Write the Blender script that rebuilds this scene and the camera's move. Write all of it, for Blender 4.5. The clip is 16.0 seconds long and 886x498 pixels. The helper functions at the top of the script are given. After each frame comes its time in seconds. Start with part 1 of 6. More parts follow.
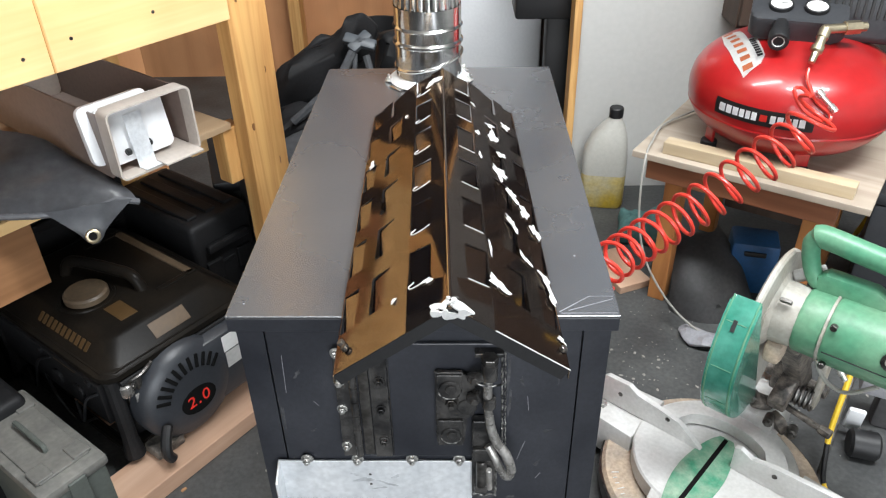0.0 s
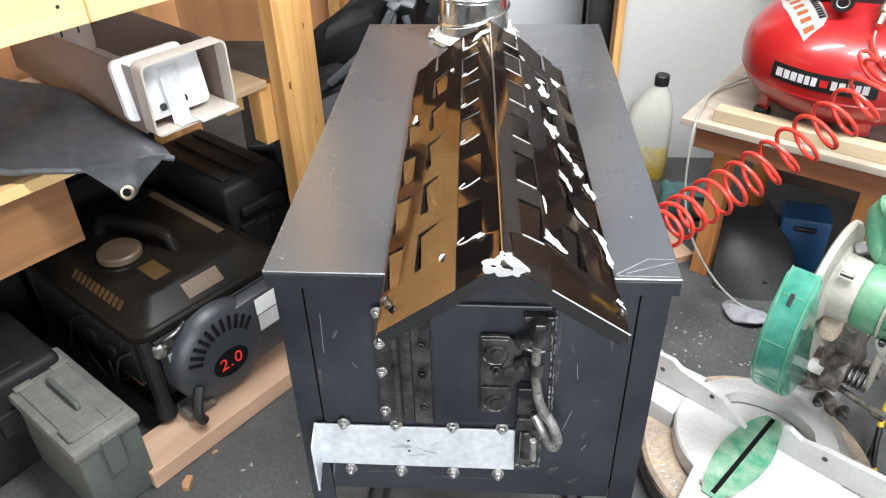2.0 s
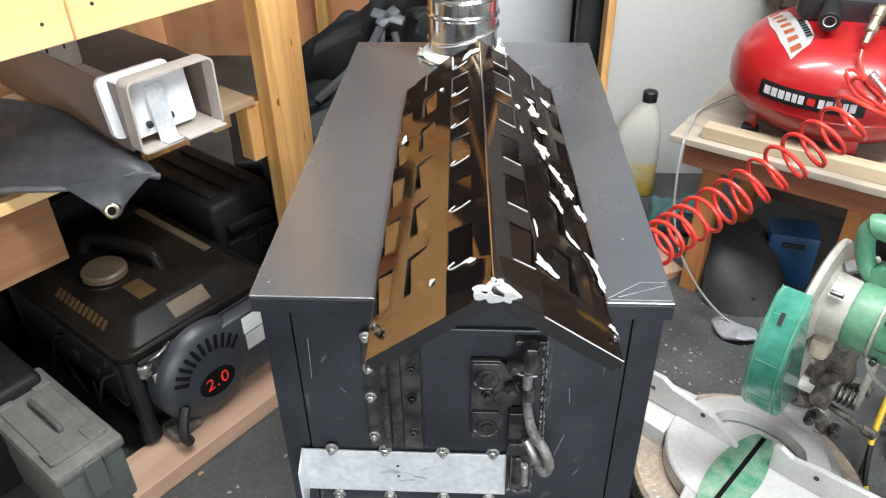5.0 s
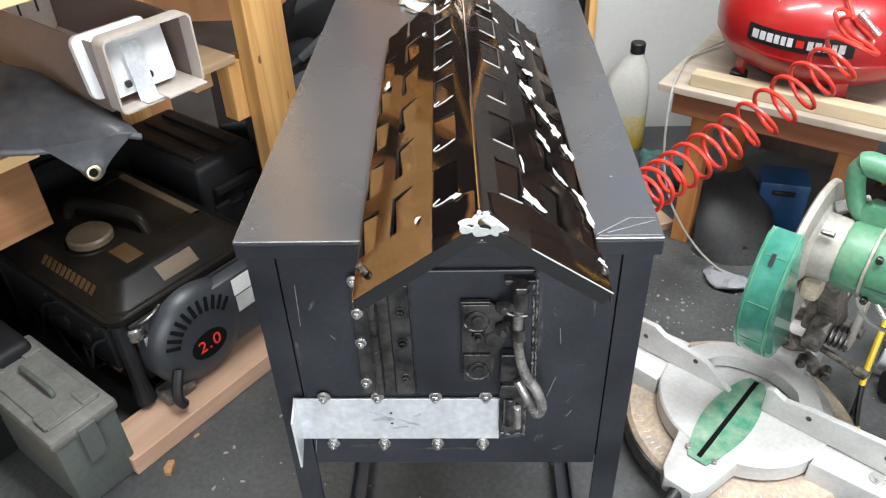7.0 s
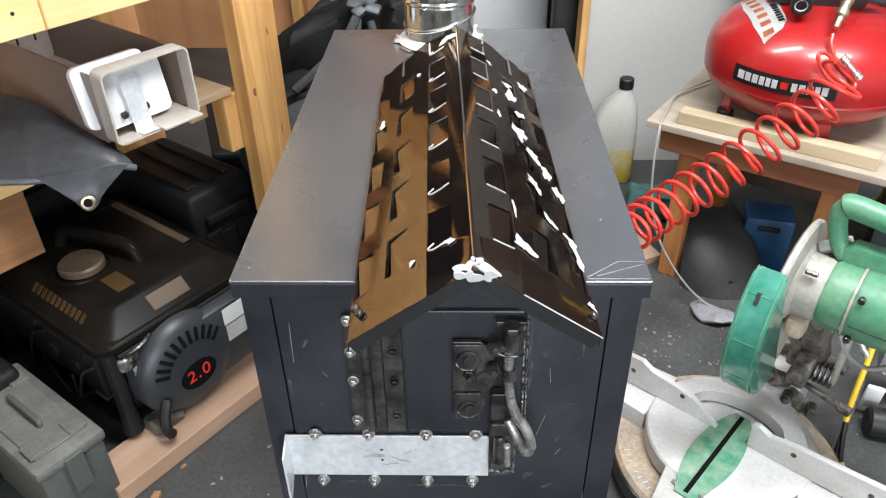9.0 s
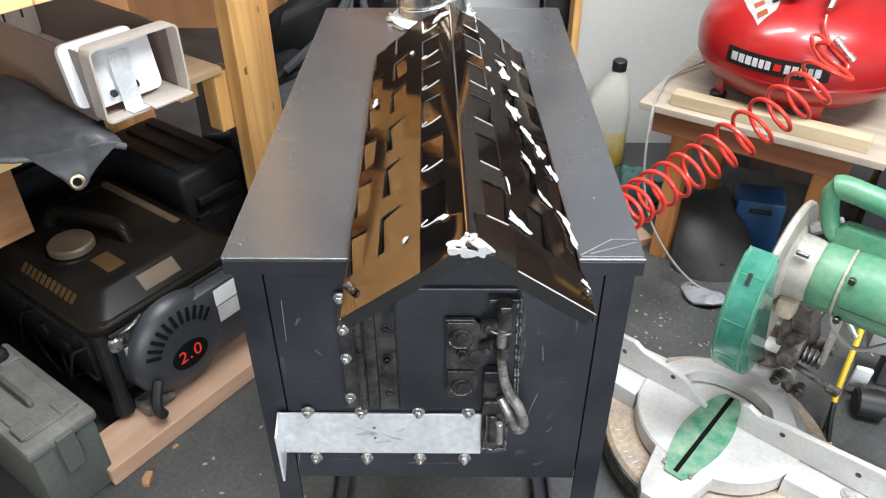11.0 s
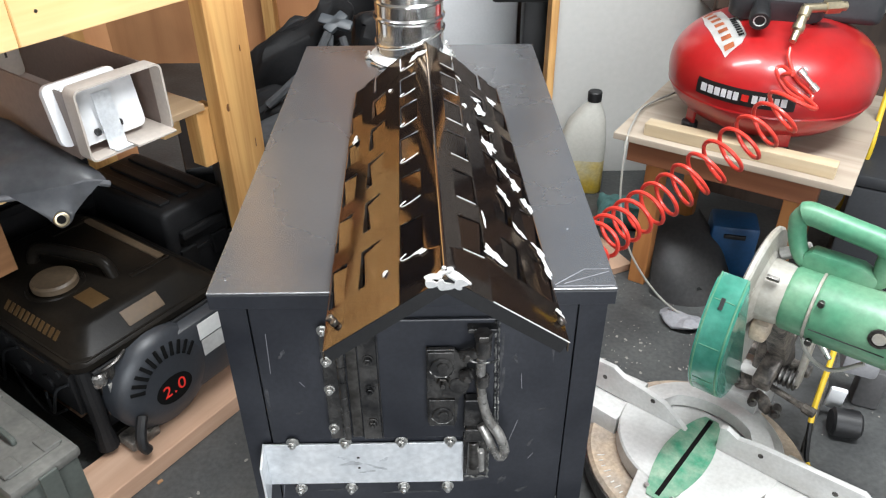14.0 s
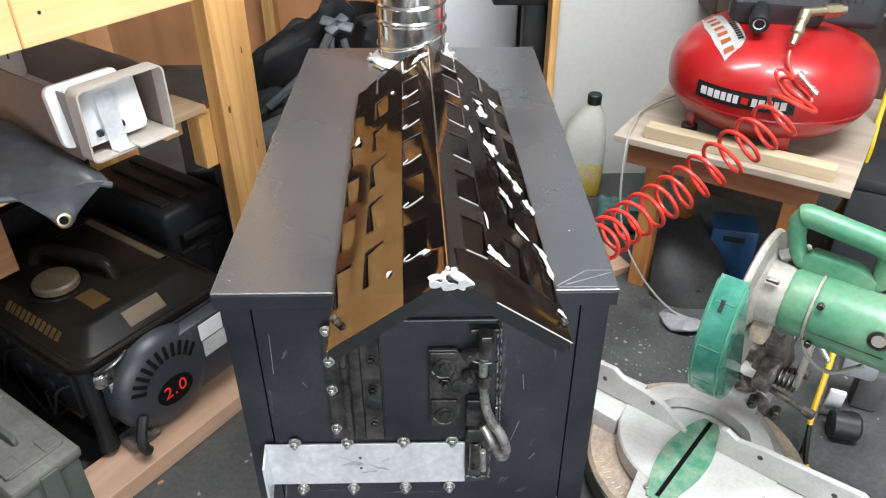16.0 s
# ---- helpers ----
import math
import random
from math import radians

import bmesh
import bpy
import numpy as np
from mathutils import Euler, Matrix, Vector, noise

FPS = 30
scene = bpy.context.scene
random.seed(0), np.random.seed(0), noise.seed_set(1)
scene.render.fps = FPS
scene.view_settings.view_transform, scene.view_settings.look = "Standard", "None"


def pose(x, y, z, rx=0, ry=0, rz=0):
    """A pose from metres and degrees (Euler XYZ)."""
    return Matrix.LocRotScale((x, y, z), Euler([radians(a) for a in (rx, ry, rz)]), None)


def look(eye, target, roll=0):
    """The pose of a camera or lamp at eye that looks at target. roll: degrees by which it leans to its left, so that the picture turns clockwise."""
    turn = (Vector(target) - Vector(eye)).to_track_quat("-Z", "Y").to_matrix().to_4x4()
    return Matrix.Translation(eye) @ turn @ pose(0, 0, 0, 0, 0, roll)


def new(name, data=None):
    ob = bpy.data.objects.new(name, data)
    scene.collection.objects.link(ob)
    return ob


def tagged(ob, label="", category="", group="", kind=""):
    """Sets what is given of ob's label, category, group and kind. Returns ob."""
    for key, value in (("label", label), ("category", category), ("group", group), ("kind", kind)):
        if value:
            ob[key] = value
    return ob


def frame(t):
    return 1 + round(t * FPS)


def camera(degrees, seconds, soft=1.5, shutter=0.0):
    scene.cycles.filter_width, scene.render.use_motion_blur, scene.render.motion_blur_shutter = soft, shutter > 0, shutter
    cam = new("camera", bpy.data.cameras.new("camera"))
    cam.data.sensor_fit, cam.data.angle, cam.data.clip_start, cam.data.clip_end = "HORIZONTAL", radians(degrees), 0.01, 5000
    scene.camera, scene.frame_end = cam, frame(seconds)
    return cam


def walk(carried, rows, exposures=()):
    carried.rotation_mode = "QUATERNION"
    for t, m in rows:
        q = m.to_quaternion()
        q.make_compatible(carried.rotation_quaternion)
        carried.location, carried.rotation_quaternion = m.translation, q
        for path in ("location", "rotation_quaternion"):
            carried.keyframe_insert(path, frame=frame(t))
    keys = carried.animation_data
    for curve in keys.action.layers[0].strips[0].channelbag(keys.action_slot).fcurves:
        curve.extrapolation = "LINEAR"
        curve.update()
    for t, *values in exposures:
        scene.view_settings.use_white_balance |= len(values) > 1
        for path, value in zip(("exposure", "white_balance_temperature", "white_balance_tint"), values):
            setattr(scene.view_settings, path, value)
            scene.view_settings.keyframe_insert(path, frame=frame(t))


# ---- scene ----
cam = camera(61.4, 16.0, soft=1.2)
PATH = [
    (0, (0.039, -0.547, 1.112), (-0.014, 1.125, 0.015), -1.3),
    (0.5, (0.045, -0.536, 1.099), (-0.022, 1.123, -0.017), -2.0),
    (1, (0.031, -0.545, 1.069), (-0.03, 1.037, -0.145), -0.6),
    (1.5, (0.015, -0.541, 1.044), (-0.122, 0.998, -0.226), -2.4),
    (2, (0.019, -0.523, 1.075), (-0.109, 1.108, -0.075), -1.5),
    (2.5, (0.022, -0.514, 1.076), (-0.09, 1.13, -0.058), -1.3),
    (3, (0.02, -0.516, 1.082), (-0.09, 1.138, -0.037), -1.1),
    (3.5, (0.018, -0.513, 1.081), (-0.089, 1.145, -0.032), -1.1),
    (6, (0.017, -0.51, 1.077), (-0.075, 1.138, -0.052), -1.0),
    (6.5, (0.02, -0.511, 1.073), (-0.063, 1.133, -0.063), -1.4),
    (7, (0.022, -0.516, 1.052), (-0.056, 1.088, -0.14), -2.3),
    (7.5, (0.021, -0.518, 1.073), (-0.026, 1.141, -0.043), -1.5),
    (8, (0.022, -0.521, 1.074), (-0.028, 1.132, -0.051), -1.4),
    (8.5, (0.019, -0.519, 1.073), (-0.019, 1.131, -0.057), -0.9),
    (9, (0.018, -0.518, 1.072), (-0.028, 1.125, -0.068), -0.9),
    (11.5, (0.016, -0.52, 1.065), (0.007, 1.098, -0.111), 0.1),
    (12, (0.017, -0.519, 1.065), (0.019, 1.1, -0.109), 0.4),
    (12.5, (0.017, -0.524, 1.073), (0.008, 1.123, -0.062), -0.3),
    (13, (0.022, -0.539, 1.083), (0.038, 1.132, -0.015), -0.7),
    (13.5, (0.021, -0.538, 1.086), (0.051, 1.134, -0.011), -0.2),
    (14, (0.021, -0.536, 1.082), (0.042, 1.126, -0.031), -0.4),
    (14.5, (0.02, -0.534, 1.082), (0.044, 1.129, -0.029), -0.1),
    (15, (0.02, -0.532, 1.081), (0.054, 1.136, -0.023), -0.2),
    (15.5, (0.02, -0.535, 1.083), (0.052, 1.133, -0.021), -0.3),
    (16, (0.017, -0.54, 1.083), (0.042, 1.125, -0.024), -0.2),
]
EXPOSURE = [(0, 0.14), (0.5, 0.14), (1, 0.23), (1.5, 0.45), (2, 0.50), (2.5, 0.36), (3, 0.30), (6, 0.24), (7, 0.26), (8, 0.24), (9, 0.20), (12.5, 0.25), (14.5, 0.16), (16, 0.16)]
walk(cam, [(t, look(eye, target, roll)) for t, eye, target, roll in PATH], EXPOSURE)

# ---- light ----
world = bpy.data.worlds.new("world")
scene.world = world
world.use_nodes = True
wn = world.node_tree
sky = wn.nodes.new("ShaderNodeTexSky")
sky.sky_type, sky.sun_disc = "NISHITA", False
sky.sun_elevation, sky.sun_rotation = radians(35), radians(200)
wn.nodes["Background"].inputs[1].default_value = 0.06
wn.links.new(sky.outputs[0], wn.nodes["Background"].inputs[0])


def area(name, eye, target, sx, sy, watts, colour):
    d = bpy.data.lights.new(name, "AREA")
    d.shape, d.size, d.size_y, d.energy, d.color = "RECTANGLE", sx, sy, watts, colour
    ob = new(name, d)
    ob.matrix_world = look(eye, target)
    return ob


# added fill lamp in an unseen, assumed garage door behind the viewer, and two ceiling tubes
area("unseen_door_fill", (0.6, -2.9, 1.25), (0.1, 0.6, 0.5), 2.6, 1.9, 95, (0.90, 0.95, 1.0))
area("tube_light_lamp", (-0.35, 0.55, 2.30), (-0.35, 0.55, 0), 1.2, 0.14, 32, (0.94, 0.975, 1.0))
area("tube_light_lamp", (0.80, 0.00, 2.30), (0.80, 0.00, 0), 1.2, 0.14, 74, (0.94, 0.975, 1.0))


# ---- materials ----
def mat(name, colour, rough=0.5, metal=0.0, vary=0.15, scale=8.0, bump=0.0, fine=120.0, second=None, amount=0.5,
        stretch=(1, 1, 1), spec=0.5, coat=0.0, ior=1.5):
    """A surface with variation at two scales: broad stains and fine grain."""
    m = bpy.data.materials.new(name)
    m.use_nodes = True
    nt = m.node_tree
    b = nt.nodes["Principled BSDF"]
    tc = nt.nodes.new("ShaderNodeTexCoord")
    mp = nt.nodes.new("ShaderNodeMapping")
    mp.inputs["Scale"].default_value = stretch
    nt.links.new(tc.outputs["Object"], mp.inputs[0])
    big, small = nt.nodes.new("ShaderNodeTexNoise"), nt.nodes.new("ShaderNodeTexNoise")
    big.inputs["Scale"].default_value, big.inputs["Detail"].default_value = scale, 6
    small.inputs["Scale"].default_value, small.inputs["Detail"].default_value = fine, 4
    for n in (big, small):
        nt.links.new(mp.outputs[0], n.inputs["Vector"])
    ramp = nt.nodes.new("ShaderNodeValToRGB")
    second = second or tuple(c * (1 - vary) for c in colour)
    ramp.color_ramp.elements[0].position, ramp.color_ramp.elements[1].position = 0.5 - amount / 2, 0.5 + amount / 2
    ramp.color_ramp.elements[0].color = (*second, 1)
    ramp.color_ramp.elements[1].color = (*colour, 1)
    nt.links.new(big.outputs[0], ramp.inputs[0])
    mix = nt.nodes.new("ShaderNodeMix")
    mix.data_type, mix.blend_type = "RGBA", "MULTIPLY"
    mix.inputs[0].default_value = min(1.0, vary * 2)
    r2 = nt.nodes.new("ShaderNodeMapRange")
    r2.inputs[1].default_value, r2.inputs[2].default_value = 0.3, 0.7
    r2.inputs[3].default_value, r2.inputs[4].default_value = 0.65, 1.15
    nt.links.new(small.outputs[0], r2.inputs[0])
    nt.links.new(ramp.outputs[0], mix.inputs[6])
    nt.links.new(r2.outputs[0], mix.inputs[7])
    nt.links.new(mix.outputs[2], b.inputs["Base Color"])
    rr = nt.nodes.new("ShaderNodeMapRange")
    rr.inputs[3].default_value, rr.inputs[4].default_value = max(0.02, rough * 0.8), min(1, rough * 1.2)
    nt.links.new(big.outputs[0], rr.inputs[0])
    nt.links.new(rr.outputs[0], b.inputs["Roughness"])
    b.inputs["Metallic"].default_value = metal
    b.inputs["Specular IOR Level"].default_value = spec
    b.inputs["Coat Weight"].default_value = coat
    b.inputs["IOR"].default_value = ior
    b.inputs["Coat Roughness"].default_value = 0.05
    if bump:
        bp = nt.nodes.new("ShaderNodeBump")
        bp.inputs["Strength"].default_value, bp.inputs["Distance"].default_value = bump, 0.002
        nt.links.new(small.outputs[0], bp.inputs["Height"])
        nt.links.new(bp.outputs[0], b.inputs["Normal"])
    return m


def wood(name, light, dark, along, rough=0.6, rings=14.0, knots=True):
    """Softwood with grain that runs along one local axis (0, 1, 2)."""
    m = bpy.data.materials.new(name)
    m.use_nodes = True
    nt = m.node_tree
    b = nt.nodes["Principled BSDF"]
    tc, mp = nt.nodes.new("ShaderNodeTexCoord"), nt.nodes.new("ShaderNodeMapping")
    st = [1.0, 1.0, 1.0]
    st[along] = 0.07
    mp.inputs["Scale"].default_value = st
    nt.links.new(tc.outputs["Object"], mp.inputs[0])
    n1, n2, n3 = (nt.nodes.new("ShaderNodeTexNoise") for _ in range(3))
    n1.inputs["Scale"].default_value, n1.inputs["Detail"].default_value, n1.inputs["Distortion"].default_value = rings, 3, 1.2
    n2.inputs["Scale"].default_value, n2.inputs["Detail"].default_value = 220, 3
    n3.inputs["Scale"].default_value = 4
    nt.links.new(mp.outputs[0], n1.inputs["Vector"])
    nt.links.new(mp.outputs[0], n2.inputs["Vector"])
    nt.links.new(tc.outputs["Object"], n3.inputs["Vector"])
    wv = nt.nodes.new("ShaderNodeMath")
    wv.operation = "PINGPONG"
    mul = nt.nodes.new("ShaderNodeMath")
    mul.operation, mul.inputs[1].default_value = "MULTIPLY", 5.0
    nt.links.new(n1.outputs[0], mul.inputs[0])
    nt.links.new(mul.outputs[0], wv.inputs[0])
    wv.inputs[1].default_value = 0.5
    ramp = nt.nodes.new("ShaderNodeValToRGB")
    ramp.color_ramp.elements[0].color, ramp.color_ramp.elements[1].color = (*light, 1), (*dark, 1)
    ramp.color_ramp.elements[0].position, ramp.color_ramp.elements[1].position = 0.1, 1.0
    add = nt.nodes.new("ShaderNodeMath")
    add.operation = "MULTIPLY_ADD"
    add.inputs[1].default_value = 1.3
    nt.links.new(wv.outputs[0], add.inputs[0])
    g = nt.nodes.new("ShaderNodeMapRange")
    g.inputs[3].default_value, g.inputs[4].default_value = -0.15, 0.25
    nt.links.new(n2.outputs[0], g.inputs[0])
    nt.links.new(g.outputs[0], add.inputs[2])
    nt.links.new(add.outputs[0], ramp.inputs[0])
    mix = nt.nodes.new("ShaderNodeMix")
    mix.data_type, mix.blend_type = "RGBA", "MULTIPLY"
    mix.inputs[0].default_value = 0.5
    sr = nt.nodes.new("ShaderNodeMapRange")
    sr.inputs[1].default_value, sr.inputs[2].default_value, sr.inputs[3].default_value, sr.inputs[4].default_value = 0.35, 0.65, 0.6, 1.1
    nt.links.new(n3.outputs[0], sr.inputs[0])
    nt.links.new(ramp.outputs[0], mix.inputs[6])
    nt.links.new(sr.outputs[0], mix.inputs[7])
    nt.links.new(mix.outputs[2], b.inputs["Base Color"])
    b.inputs["Roughness"].default_value = rough
    bp = nt.nodes.new("ShaderNodeBump")
    bp.inputs["Strength"].default_value, bp.inputs["Distance"].default_value = 0.25, 0.001
    nt.links.new(n2.outputs[0], bp.inputs["Height"])
    nt.links.new(bp.outputs[0], b.inputs["Normal"])
    return m


M_FLOOR = mat("painted_concrete", (0.086, 0.089, 0.087), 0.5, vary=0.42, scale=7, bump=0.4, fine=110, second=(0.040, 0.041, 0.042), amount=0.42)
M_WALL = mat("white_painted_board", (0.46, 0.455, 0.435), 0.6, vary=0.06, scale=3, bump=0.08, fine=60)
# tone of the unseen upper partition, set for the tent's reflections
M_GREYWALL = mat("blue_grey_board", (0.13, 0.145, 0.175), 0.6, vary=0.1, scale=3, bump=0.08, fine=60)
M_CEIL = mat("ceiling_paint", (0.58, 0.565, 0.54), 0.8, vary=0.06)
M_PLYWALL = wood("brown_plywood", (0.64, 0.31, 0.14), (0.50, 0.225, 0.095), 2, 0.7, 4)
M_PINE_Z = wood("pine_upright", (0.74, 0.43, 0.155), (0.48, 0.22, 0.065), 2)
M_PINE_X = wood("pine_board", (0.88, 0.60, 0.29), (0.76, 0.48, 0.20), 0, rings=8)
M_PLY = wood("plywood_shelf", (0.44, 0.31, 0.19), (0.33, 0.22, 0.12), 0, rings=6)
M_TABLETOP = wood("worn_board_top", (0.47, 0.40, 0.32), (0.34, 0.275, 0.21), 0, 0.7, 6)
M_REDWOOD = wood("red_brown_lumber", (0.33, 0.13, 0.06), (0.20, 0.07, 0.03), 0, 0.6, 8)
M_ORANGEWOOD = wood("orange_lumber", (0.48, 0.20, 0.06), (0.32, 0.11, 0.03), 2, 0.6, 8)
# dark wood of added walls and panels that keep reflections and gaps dark
M_DARKWOOD = wood("darkened_wood", (0.075, 0.048, 0.035), (0.045, 0.028, 0.02), 2, 0.6, 8)
M_BATTEN = wood("pale_batten_pine", (0.56, 0.46, 0.32), (0.43, 0.33, 0.20), 0, 0.65, 8)
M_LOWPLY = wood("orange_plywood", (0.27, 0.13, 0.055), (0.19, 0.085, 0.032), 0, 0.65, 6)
M_KNOT = mat("dark_knot", (0.28, 0.12, 0.04), 0.6, vary=0.4, scale=200)
M_PLANK = wood("pinkish_lumber", (0.55, 0.36, 0.25), (0.42, 0.25, 0.16), 0, 0.7, 8)
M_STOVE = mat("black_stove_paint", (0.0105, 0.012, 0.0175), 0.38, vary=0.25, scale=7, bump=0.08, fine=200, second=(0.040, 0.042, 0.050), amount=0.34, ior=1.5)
# lighter than the stove paint: the lid's sheen is put into its colour
M_STOVE_TOP = mat("satin_sheen_lid", (0.058, 0.059, 0.062), 0.27, vary=0.1, scale=6, bump=0.05, fine=260, second=(0.040, 0.043, 0.048), amount=0.4, ior=2.35)
M_SOOT = mat("sooty_black_steel", (0.013, 0.013, 0.014), 0.27, metal=0.25, vary=0.45, scale=34, bump=0.5, fine=170, second=(0.10, 0.095, 0.09), amount=0.34)
M_WELD = mat("ground_weld", (0.55, 0.54, 0.52), 0.3, metal=0.8, vary=0.5, scale=160, bump=0.6, fine=420, second=(0.05, 0.05, 0.05), amount=0.2)
M_CASE = mat("matt_black_case", (0.007, 0.007, 0.0075), 0.55, vary=0.4, scale=10, bump=0.2, fine=160, second=(0.016, 0.016, 0.017), spec=0.22)
M_ENAMEL = mat("black_enamel", (0.006, 0.006, 0.0075), 0.07, vary=0.2, scale=12, ior=3.4)
M_ENAMEL.node_tree.nodes["Principled BSDF"].inputs["Specular Tint"].default_value = (1.0, 0.76, 0.54, 1)  # warm tint put into the gloss to brown its reflections
# bare metal of the chips; also the glints set on the tent's edges
M_CHIP_GLINT = mat("chip_glint_metal", (0.70, 0.70, 0.69), 0.35, metal=0.2, vary=0.15, scale=60, bump=0.4, fine=300)
M_GALV = mat("galvanised_pipe", (0.78, 0.78, 0.77), 0.16, metal=1.0, vary=0.12, scale=20, bump=0.05, fine=90)
M_ZINC = mat("zinc_plate", (0.92, 0.94, 0.96), 0.38, metal=0.4, vary=0.2, scale=22, bump=0.15, fine=140, second=(0.70, 0.73, 0.76))
M_BOLT = mat("bright_bolt_zinc", (0.80, 0.79, 0.76), 0.28, metal=0.9, vary=0.2, scale=80)
M_STEEL = mat("dark_worn_steel", (0.22, 0.21, 0.20), 0.35, metal=0.9, vary=0.5, scale=50, bump=0.3, fine=180, second=(0.05, 0.045, 0.04))
M_ALU = mat("dusty_cast_aluminium", (0.62, 0.62, 0.605), 0.42, metal=0.2, vary=0.14, scale=14, bump=0.1, fine=150, second=(0.44, 0.43, 0.41))
M_DUSTY = mat("sawdust_covered_base", (0.55, 0.42, 0.30), 0.8, vary=0.35, scale=26, bump=0.4, fine=160, second=(0.30, 0.26, 0.22))
M_GREEN = mat("dusty_green_plastic", (0.016, 0.20, 0.105), 0.42, vary=0.25, scale=10, bump=0.08, fine=120, second=(0.17, 0.28, 0.18), amount=0.55)
M_GREEN_IN = mat("green_insert", (0.22, 0.32, 0.23), 0.55, vary=0.25, scale=36, bump=0.3, fine=240, second=(0.02, 0.20, 0.11), amount=0.36)
M_GUARD = mat("scuffed_green_guard", (0.014, 0.15, 0.10), 0.18, vary=0.22, scale=34, bump=0.2, fine=90, second=(0.085, 0.29, 0.22), amount=0.6, coat=0.5)
M_GUARD_UP = mat("dusty_grey_guard", (0.37, 0.36, 0.33), 0.5, vary=0.25, scale=18, bump=0.15, second=(0.26, 0.235, 0.19))
M_GRIME = mat("dust_caked_casting", (0.20, 0.175, 0.15), 0.5, metal=0.2, vary=0.5, scale=60, bump=0.6, fine=200, second=(0.035, 0.032, 0.03), amount=0.3)
M_RED = mat("red_tank_paint", (0.37, 0.006, 0.008), 0.32, vary=0.12, scale=7, bump=0.03, fine=60, second=(0.30, 0.014, 0.014), amount=0.4, coat=0.35)
M_REDHOSE = mat("red_hose", (0.62, 0.045, 0.03), 0.3, vary=0.1, scale=20)
M_BLACK = mat("black_plastic", (0.010, 0.010, 0.011), 0.5, vary=0.3, scale=12, bump=0.15, fine=200)
M_BLACKGEN = mat("dusty_black_plastic", (0.0065, 0.0058, 0.0052), 0.33, vary=0.35, scale=11, bump=0.1, fine=160, second=(0.013, 0.0105, 0.008), amount=0.34, spec=0.08)
M_CHARCOAL = mat("charcoal_plastic", (0.034, 0.036, 0.040), 0.45, vary=0.2, scale=10, bump=0.1, fine=160)
M_VINYL = mat("black_vinyl", (0.080, 0.084, 0.094), 0.30, vary=0.35, scale=9, bump=0.3, fine=60, second=(0.13, 0.13, 0.135))
M_AMMO = mat("olive_grey_paint", (0.080, 0.088, 0.080), 0.6, vary=0.2, scale=9, bump=0.1, fine=120, second=(0.07, 0.08, 0.07))
M_AMMOTOP = mat("dusty_grey_lid", (0.16, 0.156, 0.14), 0.65, vary=0.25, scale=12, bump=0.1, fine=120, second=(0.085, 0.084, 0.078), amount=0.35)
M_BEIGE = mat("beige_plastic", (0.50, 0.45, 0.40), 0.5, vary=0.12, scale=8, bump=0.05, second=(0.40, 0.35, 0.31))
M_TAUPE = mat("taupe_plastic", (0.20, 0.155, 0.135), 0.5, vary=0.15, scale=8)
M_WHITE = mat("white_plastic", (0.78, 0.79, 0.80), 0.4, vary=0.05, scale=10)
M_JUG = mat("milky_jug_plastic", (0.45, 0.44, 0.40), 0.35, vary=0.1, scale=10)
M_YELLOWLIQ = mat("yellow_fluid", (0.50, 0.34, 0.03), 0.3, vary=0.25, scale=12, second=(0.46, 0.41, 0.26), amount=0.3)
M_TAN = mat("tan_sticker", (0.070, 0.038, 0.012), 0.5, vary=0.2, scale=30)
M_BRONZE = mat("brown_cap", (0.105, 0.075, 0.048), 0.45, vary=0.3, scale=30, bump=0.1)
M_PAPER = mat("white_sticker", (0.68, 0.68, 0.66), 0.6, vary=0.1, scale=20)
M_LETTER_RED = mat("red_lettering", (0.75, 0.03, 0.02), 0.5, vary=0.05)
M_LETTER_WHITE = mat("white_lettering", (0.85, 0.85, 0.85), 0.5, vary=0.03)
M_LETTER_ORANGE = mat("orange_lettering", (0.55, 0.16, 0.06), 0.5, vary=0.1)
M_LETTER_BLACK = mat("black_lettering", (0.02, 0.02, 0.02), 0.5, vary=0.1)
M_BRASS = mat("brass", (0.62, 0.54, 0.38), 0.36, metal=1.0, vary=0.2, scale=40)
M_RECOIL = mat("grey_black_plastic", (0.032, 0.035, 0.041), 0.42, vary=0.2, scale=10, bump=0.1, fine=160)
M_HANDLE = mat("worn_bright_steel", (0.66, 0.64, 0.61), 0.28, metal=0.7, vary=0.4, scale=45, bump=0.2, fine=180, second=(0.16, 0.15, 0.14))
M_SHROUD = mat("dusty_dark_plastic", (0.11, 0.105, 0.105), 0.5, vary=0.3, scale=8, bump=0.1, second=(0.05, 0.05, 0.052))
M_GREYPL = mat("dusty_grey_plastic", (0.34, 0.34, 0.36), 0.5, vary=0.2, scale=16, bump=0.1, second=(0.22, 0.215, 0.22))
M_VOID = mat("unlit_opening", (0.004, 0.004, 0.004), 0.8, vary=0.1, spec=0.1)
M_BLUE = mat("blue_plastic", (0.02, 0.10, 0.26), 0.45, vary=0.2, scale=10)
M_TEAL = mat("teal_cloth", (0.10, 0.23, 0.22), 0.9, vary=0.3, scale=20, bump=0.5, fine=90)
M_YELLOW = mat("yellow_cord", (0.75, 0.50, 0.03), 0.45, vary=0.1)
M_GREYCORD = mat("pale_grey_cable", (0.32, 0.31, 0.28), 0.5, vary=0.1)
M_GREYCLOTH = mat("grey_cloth", (0.060, 0.063, 0.068), 0.85, vary=0.4, scale=14, bump=0.5, fine=80)
M_CHALK = mat("scratch_line", (0.26, 0.26, 0.28), 0.5, vary=0.3, scale=60)
